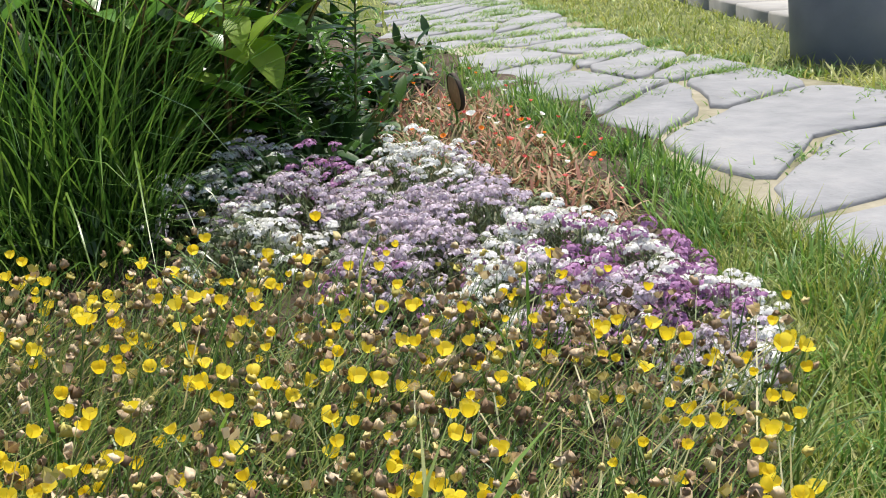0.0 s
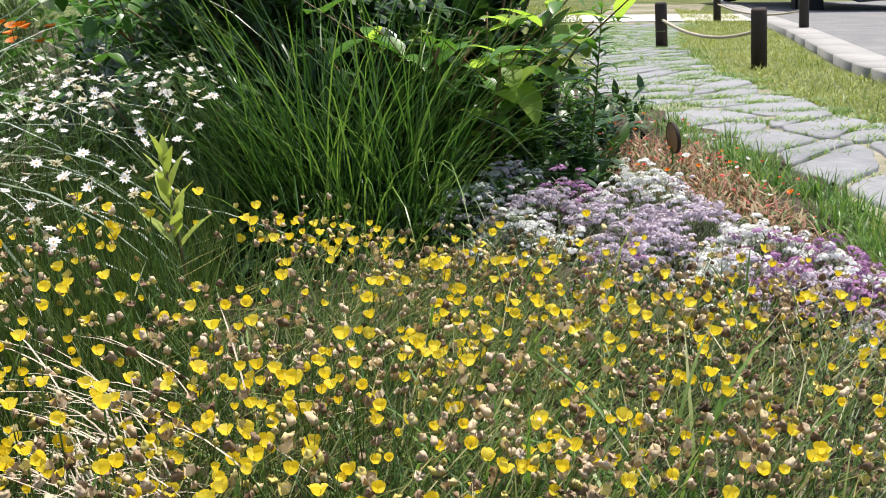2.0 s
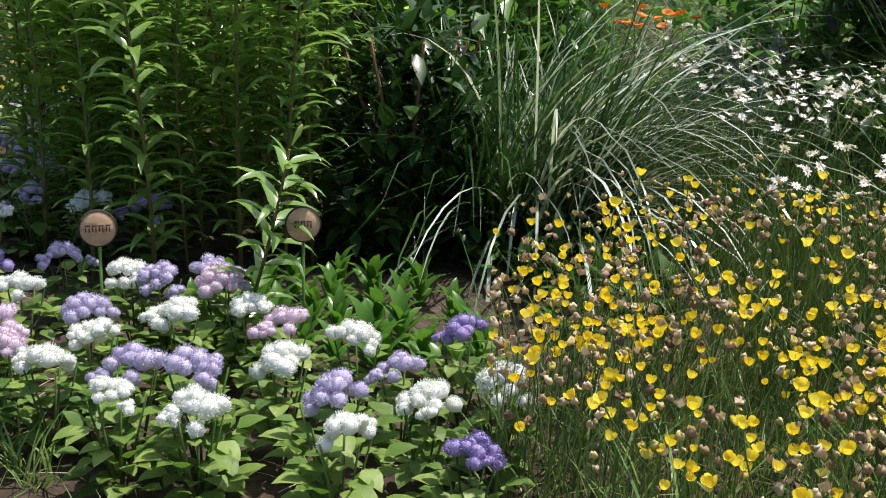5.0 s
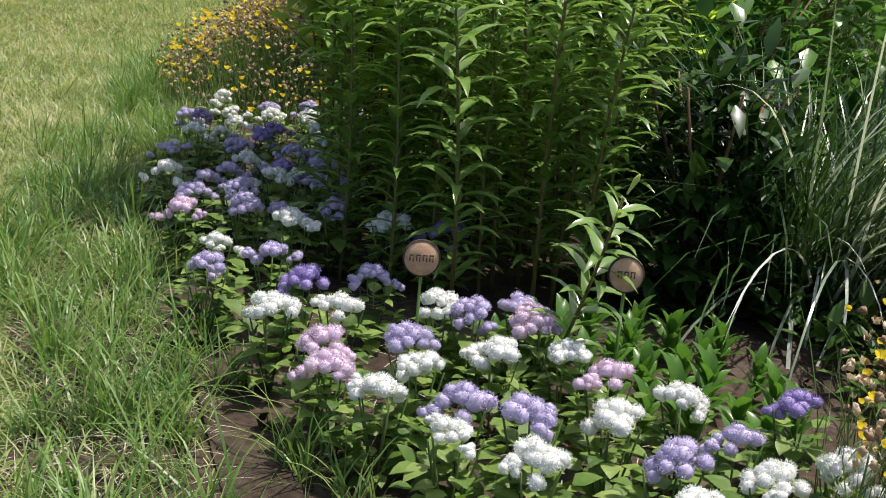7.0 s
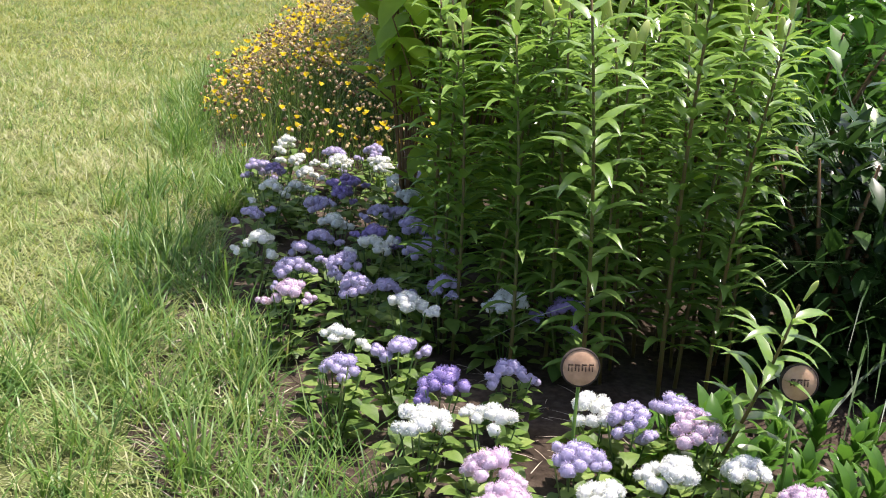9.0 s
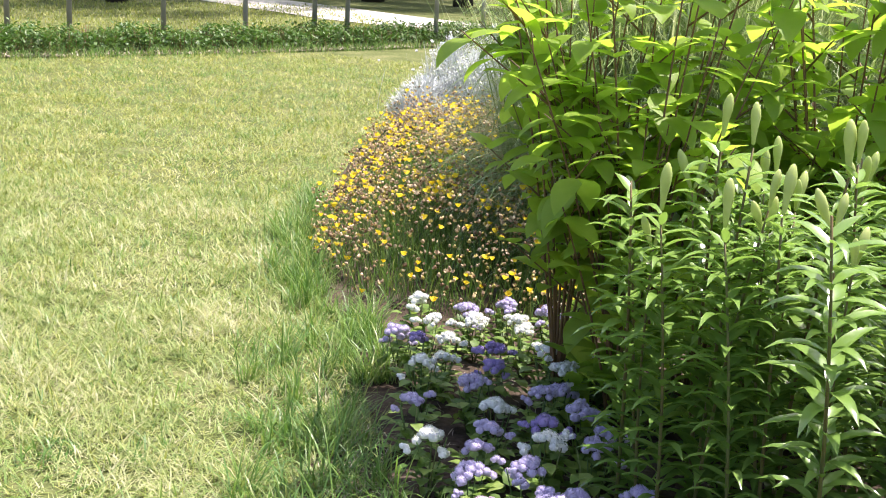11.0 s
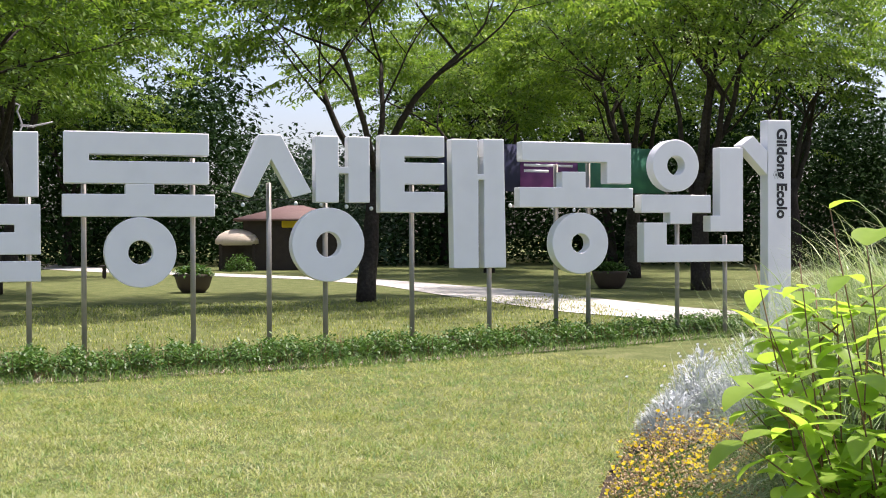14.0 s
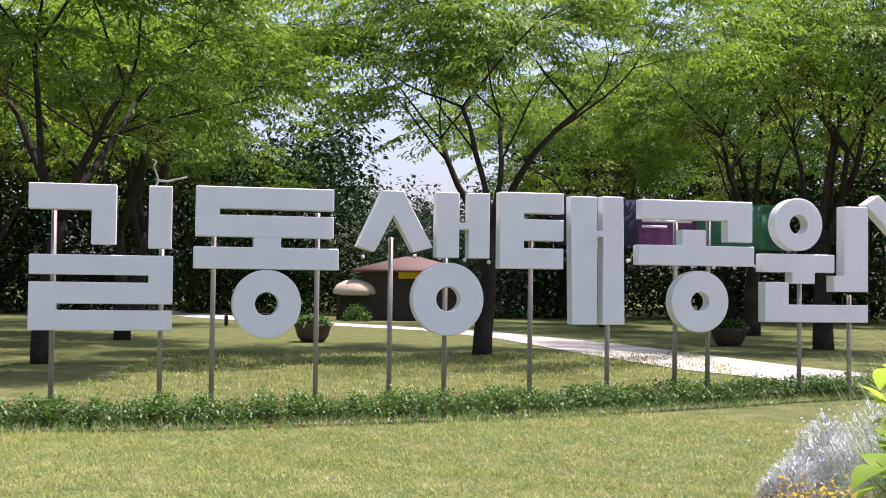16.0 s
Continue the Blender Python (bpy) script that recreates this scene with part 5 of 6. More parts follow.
back_bush("added dark low growth for the shade behind the fine grass clump", 3.12, 3.0, 0.32, 0.5, 900, M_SHADED_LEAF, 0.08, 0.03)
back_bush("added dark low growth for the shade behind the fine grass clump", 2.6, 3.05, 0.3, 0.42, 700, M_SHADED_LEAF, 0.08, 0.03)
back_bush("added leafy bush in shade-dark colour behind the fine grass clump", 2.95, 3.4, 0.45, 0.95, 1500, M_SHADED_LEAF, 0.1, 0.045)
back_bush("added leafy bush in shade-dark colour behind the fine grass clump", 3.42, 3.22, 0.3, 0.62, 900, M_SHADED_LEAF, 0.1, 0.045)
back_bush("fresh green bush at the back of the flower bed", 1.9, 5.4, 0.8, 1.3, 1500, M_HOSTA)
back_bush("fresh green bush at the back of the flower bed", 3.3, 5.0, 0.8, 1.1, 1300, M_HOSTA)

# ---- daisies and an upright sprig ----
def daisy(seed):
    t = thing("daisy", "white daisy on a thin upright stem", "flower", "white daisies")
    g = np.random.default_rng(seed)
    n = 9
    one = leaf(0.018, 0.0085, 0.1, 0.4, 3, 0.8, 0.25)
    hub = (np.array([(0.004 * math.cos(TAU * k / n), 0.004 * math.sin(TAU * k / n), 0.0002) for k in range(n)]), np.array([(0, k, k + 1) for k in range(1, n - 1)]))
    V, F = join(*[moved(one, rot(np.array([TAU * k / n]), g.normal(0, 0.12, 1))[0]) for k in range(n)])
    V, F = join((V, F), hub)
    for k in range(n):   # the petals grow from one ring
        F = np.concatenate([F, [(k * len(one[0]) + 1, n * len(one[0]) + k, n * len(one[0]) + (k + 1) % n)]])
    part("corolla", Soup(M_DAISY).add(V, F).data("corolla"), t)
    part("eye", Soup(M_ANTHER).add(*ball(0.0035, 3, 6, (1, 1, 0.6))).data("eye"), t, "yellow flower centre")
    part("stem", Soup(M_STEM).add(*tube([(0, 0, 0), (0.006, 0, -0.12), (-0.004, 0.003, -0.3), (0, 0, -0.42)], [0.0011, 0.0011, 0.0012, 0.0014], 4)).data("stem"), t)
    return t


dk = [daisy(k) for k in range(4)]
DAISY = [(2.0, 1.9), (2.16, 1.76), (2.36, 1.92), (2.52, 2.4), (2.68, 2.9), (2.55, 3.2), (2.28, 3.35), (2.08, 3.2), (2.04, 2.5)]
for i, (x, y) in enumerate(fill(DAISY, 300, 0.022)):
    m = pose(x, y, 0.42 + rng.normal(0, 0.03) - 0.04 * (y < 2.2), rng.normal(18, 18), rng.normal(-8, 18), rng.uniform(0, 360)) @ Matrix.Scale(rng.uniform(0.62, 0.97), 4)
    if i < 4:
        dk[i].matrix_basis = m
    else:
        copy_thing(dk[i % 4], m)
s = Soup(M_STEM)
P = fill(DAISY, 3400)
n = len(P)
s.add(*blades(np.column_stack([P, np.zeros(n)]), rng.uniform(0, TAU, n), rng.uniform(0.15, 0.36, n), rng.uniform(0.0018, 0.003, n), rng.uniform(0, 0.25, n), rng.uniform(0, 0.5, n), 4))
stuff("daisy_stems", s, "thin upright stems and leaves of the daisies", "stems")
sprig = thing("leafy_sprig", "single upright sprig with pale lime-green leaves", "plant", "", pose(2.35, 1.95, 0))
part("stem", Soup(M_LSTEM).add(*tube([(0, 0, 0), (0.01, 0, 0.2), (0, 0, 0.42)], [0.004, 0.0035, 0.0025], 5)).data("stem", True), sprig)
M_LIME = mat("lime_leaf", [(0.3, 0.4, 0.06), (0.45, 0.52, 0.12)], 0.4, glow=0.4, scale=30, island=0.6)
pleaf = Soup(M_LIME).add(*leaf(0.075, 0.022, 0.25, 0.5, 4, 0.9, 0.8)).data("leaf", True)
for k in range(14):
    part("leaf", pleaf, sprig, "", Matrix.Translation((0, 0, 0.26 + 0.012 * k)) @ Matrix.Rotation(k * 2.4, 4, "Z") @ Matrix.Rotation(-0.04 * k, 4, "Y") @ Matrix.Scale(1.1 - 0.03 * k, 4))
# orange flowers behind
OR = thing("orange_flower", "orange ruffled flower behind the daisies", "flower", "orange flowers")
part("corolla", Soup(M_ORANGE).add(*cup(0.014, 0.01, 1.4, 77, 7)).data("corolla", True), OR)
part("stem", Soup(M_STEM).add(*tube([(0, 0, 0), (0.004, 0, -0.2), (0, 0, -0.45)], [0.0015] * 3, 4)).data("stem"), OR)
for i, (x, y) in enumerate(fill([(2.05, 3.9), (2.35, 3.65), (2.45, 3.85), (2.2, 4.2)], 15, 0.03)):
    m = pose(x, y, 0.46 + rng.normal(0, 0.02), rng.normal(0, 15), rng.normal(0, 15), rng.uniform(0, 360))
    if i == 0:
        OR.matrix_basis = m
    else:
        copy_thing(OR, m)

# low leaves added over the soil between the taller plants, the first lot shade-dark
s = Soup(M_SHADED_LEAF, M_HEDGE)
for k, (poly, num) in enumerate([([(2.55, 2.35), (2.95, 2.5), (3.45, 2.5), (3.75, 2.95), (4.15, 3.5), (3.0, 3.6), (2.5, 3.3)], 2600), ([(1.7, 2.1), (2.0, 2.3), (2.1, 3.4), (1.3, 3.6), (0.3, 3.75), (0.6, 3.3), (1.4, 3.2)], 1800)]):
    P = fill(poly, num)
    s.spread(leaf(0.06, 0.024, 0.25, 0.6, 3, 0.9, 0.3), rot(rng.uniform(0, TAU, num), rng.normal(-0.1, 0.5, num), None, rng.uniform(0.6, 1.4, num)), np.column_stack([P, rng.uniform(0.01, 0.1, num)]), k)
stuff("low_foliage", s, "added low leaves covering the soil of the bed, partly in shade-dark colour", "ground cover")

# ---- second yellow patch and silver dusty miller at the far end ----
PATCH2 = [(-0.28, 4.38), (0.16, 4.2), (0.5, 4.15), (0.9, 4.5), (1.0, 5.6), (0.9, 7.6), (-0.2, 8.3), (-1.0, 8.1), (-0.82, 6.4), (-0.72, 5.3), (-0.55, 4.65)]


def mound(P):
    """Height of the second patch."""
    return 0.11 + 0.22 * smooth(edge_gap(P, PATCH2), 0.0, 0.4) + 0.05 * np.sin(P[:, 0] * 6) * np.sin(P[:, 1] * 5)


s = Soup(M_SPENT, M_BUD)
P = fill(PATCH2, 7500)
spent_heads(s, P, mound(P) + rng.normal(0, 0.055, len(P)), 0, 1.15)
P = fill(PATCH2, 2600)
spent_heads(s, P, mound(P) + rng.normal(0, 0.04, len(P)), 1, 1.1)
stuff("faded_flower_heads", s, "tan faded flower heads on the far patch", "seed heads")
s = Soup(M_YELLOW)
P = fill(PATCH2, 1150)
n = len(P)
s.spread(cup(0.0105, 0.012, 1.15, 5), rot(rng.uniform(0, TAU, n), rng.uniform(0, 0.5, n), None, rng.uniform(0.75, 1.3, n)), np.column_stack([P, mound(P) + 0.01 + rng.normal(0, 0.05, n)]))
stuff("yellow_flowers", s, "many small yellow cupped flowers of the far patch", "flowers")
s = Soup(M_STEM, M_FRINGE)
P = fill(PATCH2, 6500)
n = len(P)
s.add(*blades(np.column_stack([P, np.zeros(n)]), rng.uniform(0, TAU, n), mound(P) * rng.uniform(0.5, 0.95, n), rng.uniform(0.003, 0.006, n), rng.uniform(0, 0.6, n), rng.uniform(0, 1.2, n), 3), 1)
P = fill(PATCH2, 8000)
n = len(P)
s.add(*blades(np.column_stack([P, np.zeros(n)]), rng.uniform(0, TAU, n), mound(P) * rng.uniform(0.8, 1.1, n), rng.uniform(0.0018, 0.0035, n), rng.uniform(0, 0.5, n), rng.uniform(0, 0.7, n), 3))
stuff("flower_stems", s, "green and straw-coloured stems of the far patch", "stems")


def dusty_miller(x, y, r, h, seed):
    g = np.random.default_rng(seed)
    t = thing("dusty_miller", "mound of felted silver-white dusty miller leaves", "plant", "dusty millers", pose(x, y, 0))
    n = 3000
    a, q = g.uniform(0, TAU, n), np.sqrt(g.uniform(0, 1, n))
    z = h * (1 - 0.6 * q ** 2) * g.uniform(0.35, 1.0, n)
    s = Soup(M_SILVER)
    s.spread(leaf(0.05, 0.013, 0.3, 0.6, 3, 0.8, 0.6), rot(a, g.normal(-0.2, 0.5, n), None, g.uniform(0.6, 1.3, n)), np.column_stack([q * np.cos(a) * r, q * np.sin(a) * r, z]))
    part("foliage", s.data("foliage"), t, "silver felted leaves")
    for _ in range(14 if r > 0.2 else 3):
        b, hh = g.normal(0, r * 0.5, 2), g.uniform(0.2, 0.45)
        st = Soup(M_SILVER).add(*blades(np.array([(b[0], b[1], h * 0.4)]), g.uniform(0, TAU, 1), hh, 0.008, 0.1, 0.2, 4))
        st.add(*moved(crumple(0.012, 3), None, (b[0], b[1], h * 0.4 + hh)))
        part("plume", st.data("plume"), t, "pale woolly flower stalk")


for k, (x, y, r, h) in enumerate([(-0.74, 8.7, 0.26, 0.42), (-0.4, 8.9, 0.3, 0.58), (-0.6, 9.25, 0.3, 0.66), (-0.12, 9.2, 0.32, 0.66), (-0.3, 9.6, 0.32, 0.74)]):
    dusty_miller(x, y, r, h, 30 + k)
DM2 = [(2.6, 3.72), (2.72, 4.1), (2.5, 3.95)]
for k, (x, y) in enumerate(DM2):
    dusty_miller(x, y, 0.13, 0.4, 50 + k)

# ---- wooden name discs ----
def name_disc(x, y, z, r, az, tilt, label, bars):
    t = thing("name_disc", label, "plant label", "wooden name discs", pose(x, y, 0))
    A = Matrix.Translation((0, 0, z)) @ Matrix.Rotation(radians(az), 4, "Z") @ Matrix.Rotation(radians(90 - tilt), 4, "X")
    prof = [(0, -0.004), (r * 0.93, -0.004), (r * 0.95, -0.003), (r * 0.95, 0.003), (r * 0.93, 0.004), (0, 0.004)]
    part("slice", Soup(M_WOOD).add(*lathe(prof, 28)).data("slice"), t, "pale sawn wood slice", A)
    part("bark_rim", Soup(M_TIMBER).add(*lathe([(r * 0.951, -0.0045), (r * 1.02, -0.0045), (r * 1.03, 0), (r * 1.02, 0.0045), (r * 0.951, 0.0045)], 28)).data("bark_rim", True), t, "dark bark rim", A)
    part("stake", Soup(M_FRINGE).add(*tube([(0, 0.006, -0.03), (0, 0.006, z - r * 0.6)], [0.003, 0.003], 6)).data("stake", True), t, "green stake")
    if bars:
        s = Soup(M_INK)
        w = r * 0.26
        for k in range(bars):
            cx = (k - (bars - 1) / 2) * r * 0.36
            s.add(*box(cx - w / 2, cx + w / 2, r * 0.12, r * 0.2, 0.0042, 0.0049)).add(*box(cx - w / 2, cx - w / 4, -r * 0.16, r * 0.16, 0.0042, 0.0049)).add(*box(cx + w / 5, cx + w / 2.4, -r * 0.2, r * 0.08, 0.0042, 0.0049))
        part("lettering", s.data("lettering"), t, "small dark burnt marks", A)


name_disc(0.881, 1.997, 0.262, 0.031, 12, 8, "round wooden name disc on a green stake with dark marks", 4)
name_disc(1.222, 2.001, 0.272, 0.03, 8, 8, "round wooden name disc on a green stake among leaves", 3)
name_disc(3.75, 2.71, 0.115, 0.04, 78, 4, "weathered wooden name disc seen beside small red flowers", 0)

# ---- stones of the path, bollards, road things ----
g5 = random.Random(5)
walked = np.concatenate([[0], np.cumsum([np.linalg.norm(np.subtract(b, a)) for a, b in zip(INNER, INNER[1:])])])
ROWS_U, COLS = int(walked[-1] / 0.27), 2
knot = {}
for i in range(ROWS_U + 1):
    for j in range(COLS + 1):
        wide = g5.uniform(-0.3, 0.3) if 0 < j < COLS else g5.uniform(-0.12, 0.12)
        u = float(np.interp((i + g5.uniform(-0.3, 0.3)) * 0.27, walked, range(len(INNER))))
        v = (j + wide + 0.16 * math.sin(i * 2.1)) / COLS
        knot[i, j] = along(INNER, u) * (1 - v) + along(OUTER, u) * v
joints = []
for i in range(ROWS_U):
    j = 0
    while j < COLS:
        span = 2 if j + 1 < COLS and g5.random() < 0.12 else 1
        ring = [knot[i, j + c] for c in range(span + 1)] + [knot[i + 1, j + span - c] for c in range(span + 1)]
        j += span
        mid = np.mean(ring, 0)
        joints += [(a + b) / 2 for a, b in zip(ring, ring[1:])]
        if g5.random() < 0.06:
            continue
        q = []
        for a, b in zip(ring, ring[1:] + ring[:1]):
            for k in (0.1, 0.38, 0.66, 0.9):
                p = a + (b - a) * k
                w = p - mid
                p = mid + w * (1 - 0.02 / max(0.08, np.linalg.norm(w))) + np.array([g5.uniform(-1, 1), g5.uniform(-1, 1)]) * 0.011
                q.append(p)
        m, top = len(q), 0.014 + g5.uniform(-0.003, 0.005)
        V = [rise(p, -0.03) for p in q] + [rise(p, top - 0.005) for p in q] + [rise(p + (mid - p) * 0.045, top) for p in q] + [rise(mid, top + 0.001)]
        F = []
        for a in range(m):
            b = (a + 1) % m
            F += [(b, a, m + a), (b, m + a, m + b), (m + b, m + a, 2 * m + a), (m + b, 2 * m + a, 2 * m + b), (3 * m, 2 * m + b, 2 * m + a)]
        part("paving_stone", Soup(M_SLAB).add(np.array(V), F).data("paving_stone"), paved)


def bollard(x, y, h=0.36, r=0.045):
    t = thing("timber_bollard", "short dark timber bollard beside the road verge", "bollard", "rope fence bollards", pose(x, y, float(ground_z(x, y)) - 0.03, 0, 0, 25))
    part("post", Soup(M_TIMBER).add(*lathe([(0, 0), (r, 0), (r, h), (r * 0.85, h + 0.012), (0, h + 0.014)], 10)).data("post"), t)


BOL = [(7.0, 7.88), (6.32, 5.8), (10.72, 12.51), (9.48, 9.36), (5.75, 3.9)]
for x, y in BOL[:4]:
    bollard(x, y)


def rope(p, q, sag, label):
    pts = []
    for i in range(13):
        k = i / 12
        x, y = p[0] + (q[0] - p[0]) * k, p[1] + (q[1] - p[1]) * k
        z0, z1 = float(ground_z(*p)) + 0.22, float(ground_z(*q)) + 0.22
        pts.append((x, y, z0 + (z1 - z0) * k - sag * 4 * k * (1 - k)))
    tagged(part("rope", Soup(M_ROPE).add(*tube(pts, [0.011] * 13, 6)).data("rope", True)), label, "rope")


rope(BOL[0], BOL[1], 0.08, "sagging pale rope between two timber bollards")
rope(BOL[2], BOL[3], 0.08, "sagging rope along the road's edge")

# grey bin by the road
pl = thing("round_bin", "dark grey round bin beside the stone path", "planter", "", pose(5.2, 2.95, float(ground_z(5.2, 2.95)) - 0.02))
part("shell", Soup(M_BIN).add(*lathe([(0, 0), (0.15, 0), (0.16, 0.03), (0.17, 0.6), (0.15, 0.6), (0.15, 0.5), (0, 0.5)], 28)).data("shell", True), pl)
part("rim", Soup(M_BIN).add(*lathe([(0.17, 0.604), (0.185, 0.615), (0.19, 0.65), (0.185, 0.685), (0.16, 0.69), (0.15, 0.68), (0.15, 0.604), (0.17, 0.604)], 28)).data("rim", True), pl, "broad rounded rim")

# parked truck
tk = thing("parked_truck", "dark parked truck standing on the road", "truck", "", pose(17.2, 18.6, -2.02, 0, 0, 66))
def boxpart(name, b, material, parent, label=""):
    bm = bmesh.new()
    V, F = box(*b)
    vs = [bm.verts.new(v) for v in V]
    for f in F:
        bm.faces.new([vs[i] for i in f])
    bmesh.ops.dissolve_limit(bm, angle_limit=0.05, verts=bm.verts[:], edges=bm.edges[:])
    bmesh.ops.bevel(bm, geom=bm.edges[:], offset=0.03, segments=2, affect="EDGES")
    bmesh.ops.recalc_face_normals(bm, faces=bm.faces[:])
    me = bpy.data.meshes.new(name)
    bm.to_mesh(me)
    bm.free()
    me.materials.append(material)
    return part(name, me, parent, label)
boxpart("chassis", (-4.0, 4.0, -0.5, 0.5, 0.6, 0.95), M_STEEL, tk)
boxpart("cargo_box", (-4.1, 2.0, -1.2, 1.2, 1.0, 3.2), M_CONC, tk, "pale cargo box")
cab = boxpart("cab", (2.2, 4.2, -1.15, 1.15, 0.7, 2.7), M_BODY, tk, "dark painted cab")
boxpart("windscreen", (4.19, 4.22, -0.95, 0.95, 1.7, 2.45), M_RUBBER, cab)
boxpart("side_skirt", (-2.2, 1.6, -1.15, -1.08, 0.55, 1.0), M_STEEL, tk)
for x, y in ((-3.0, -1.0), (-3.0, 1.0), (3.1, -1.0), (3.1, 1.0)):
    wh = part("wheel", Soup(M_RUBBER).add(*lathe([(0.2, -0.14), (0.46, -0.14), (0.49, -0.08), (0.49, 0.08), (0.46, 0.14), (0.2, 0.14), (0.2, -0.14)], 24)).data("tyre", True), tk, "black tyre", pose(x, y, 0.49, 90))
    part("rim", Soup(M_CONC).add(*lathe([(0, -0.09), (0.2, -0.1), (0.21, 0.1), (0, 0.09)], 16)).data("rim", True), wh)

# ---- park things behind the sign ----
hut = thing("park_hut", "dark timber hut with a low red hipped roof under the trees", "hut", "", pose(-24.0, 51.0, 0, 0, 0, 24))
boxpart("wall", (-1.9, 2.6, -1.5, 3.0, 0, 2.25), M_WALL, hut, "dark timber walls")
V = np.array([(-2.3, -1.9, 2.2), (3.0, -1.9, 2.2), (3.0, 3.4, 2.2), (-2.3, 3.4, 2.2), (0.0, 0.75, 2.95), (0.7, 0.75, 2.95), (-2.3, -1.9, 2.3), (3.0, -1.9, 2.3), (3.0, 3.4, 2.3), (-2.3, 3.4, 2.3)])
F = [(0, 1, 7), (0, 7, 6), (1, 2, 8), (1, 8, 7), (2, 3, 9), (2, 9, 8), (3, 0, 6), (3, 6, 9), (6, 7, 5), (6, 5, 4), (7, 8, 5), (8, 9, 4), (8, 4, 5), (9, 6, 4), (0, 2, 1), (0, 3, 2)]
part("roof", Soup(M_ROOF).add(V, F).data("roof"), hut, "faded red roof")
boxpart("door", (-0.6, 0.4, -1.54, -1.48, 0, 2.0), M_TIMBER, hut)
boxpart("fascia_sign", (-0.2, 1.8, -1.62, -1.52, 1.9, 2.25), M_YELLOW, hut, "small yellow board")
arch = thing("thatched_arch", "small wooden shelter with a rounded pale thatched top", "shelter", "", pose(-25.4, 48.8, 0, 0, 0, 26))
boxpart("back_wall", (-0.7, 0.7, 0.3, 0.4, 0, 1.3), M_TIMBER, arch)
for x in (-0.72, 0.72):
    boxpart("post", (x - 0.07, x + 0.07, -0.4, -0.26, 0, 1.35), M_TIMBER, arch)
dome = [(0.72, 1.12), (0.98, 1.2), (0.96, 1.38), (0.8, 1.6), (0.5, 1.76), (0.2, 1.83), (0, 1.84)]
part("thatch", Soup(M_THATCH).add(*lathe(dome, 20)).data("thatch", True), arch, "pale straw thatch", Matrix.Diagonal((1, 0.75, 1, 1)))


def bushy(name, label, x, y, r, h, n, z0=0.0, category="bush", parent=None):
    s = Soup(M_HEDGE)
    d = rng.normal(0, 1, (n, 3))
    d /= np.linalg.norm(d, axis=1)[:, None]
    d[:, 2] = np.abs(d[:, 2])
    q = d * rng.uniform(0.6, 1.05, n)[:, None] * (r, r, h)
    q[:, 2] += z0
    s.spread((np.array([(0, 0, 0), (0.05, 0.035, 0.01), (0.11, 0, -0.01), (0.05, -0.035, 0.01)]), np.array([(0, 2, 1), (0, 3, 2)])), rot(rng.uniform(0, TAU, n), rng.uniform(-0.6, 0.8, n), None, rng.uniform(0.7, 1.3, n)), q)
    if parent is not None:
        return part("foliage", s.data("foliage"), parent, label)
    t = thing(name, label, category, "", pose(x, y, 0))
    part("foliage", s.data("foliage"), t)
    return t


bushy("round_bush", "small round bush beside the thatched shelter", -24.6, 47.5, 0.7, 0.75, 700)
pot = thing("plant_pot", "large dark brown bowl planter filled with low green plants", "planter", "", pose(-16.3, 29.2, 0))
part("bowl", Soup(M_POT).add(*lathe([(0, 0), (0.3, 0), (0.42, 0.15), (0.5, 0.42), (0.53, 0.5), (0.48, 0.5), (0.44, 0.42), (0, 0.4)], 28)).data("bowl", True), pot)
bushy("", "low green leaves", 0, 0, 0.52, 0.32, 700, 0.45, parent=pot)
pot2 = copy_thing(pot, pose(-6.0, 34.5, 0, 0, 0, 70))
tagged(pot2, "dark bowl planter in the shade of a tree")
bench = thing("park_bench", "dark wooden picnic bench under the trees", "bench", "", pose(-24.5, 38.5, 0, 0, 0, 30))
boxpart("seat", (-0.9, 0.9, -0.25, 0.25, 0.42, 0.48), M_TIMBER, bench)
for x in (-0.7, 0.7):
    boxpart("leg", (x - 0.06, x + 0.06, -0.2, 0.2, 0, 0.42), M_TIMBER, bench)

# banner and a string of lamps between the trees
BAN = pose(-6.57, 29.77, 2.58, 0, 0, 44.2)
ban = thing("banner", "long purple, navy and green cloth banner with pale lines of writing", "banner", "", BAN)
part("navy_cloth", Soup(M_BAN_D).add(*box(-3.1, -0.9, -0.01, 0.01, 0, 1.15)).data("navy_cloth"), ban)
part("purple_cloth", Soup(M_BAN_P).add(*box(-0.9, 0.75, -0.012, 0.012, 0, 1.15)).data("purple_cloth"), ban)
part("green_cloth", Soup(M_BAN_G).add(*box(0.75, 3.4, -0.01, 0.01, 0, 1.15)).data("green_cloth"), ban)
for x0, x1, z in ((-0.8, -0.4, 0.78), (-0.8, 0.6, 0.62), (-0.8, -0.1, 0.48)):
    part("writing_line", Soup(M_INKW).add(*box(x0, x1, -0.018, -0.014, z, z + 0.065)).data("writing_line"), ban, "pale bar of unreadable writing")
wire = thing("string_lights", "string of small white lamps hung between the trees", "lamps", "", BAN)
pts = [(-11 + 0.6 * k, -0.4, -0.32 - 0.06 * math.sin(k * 0.7)) for k in range(26)]
part("wire", Soup(M_RUBBER).add(*tube(pts, [0.008] * 26, 4)).data("wire"), wire)
bulb = Soup(M_BULB).add(*ball(0.05, 5, 8)).data("bulb", True)
for p in pts:
    part("bulb", bulb, wire, "", Matrix.Translation((p[0], p[1], p[2] - 0.09)))

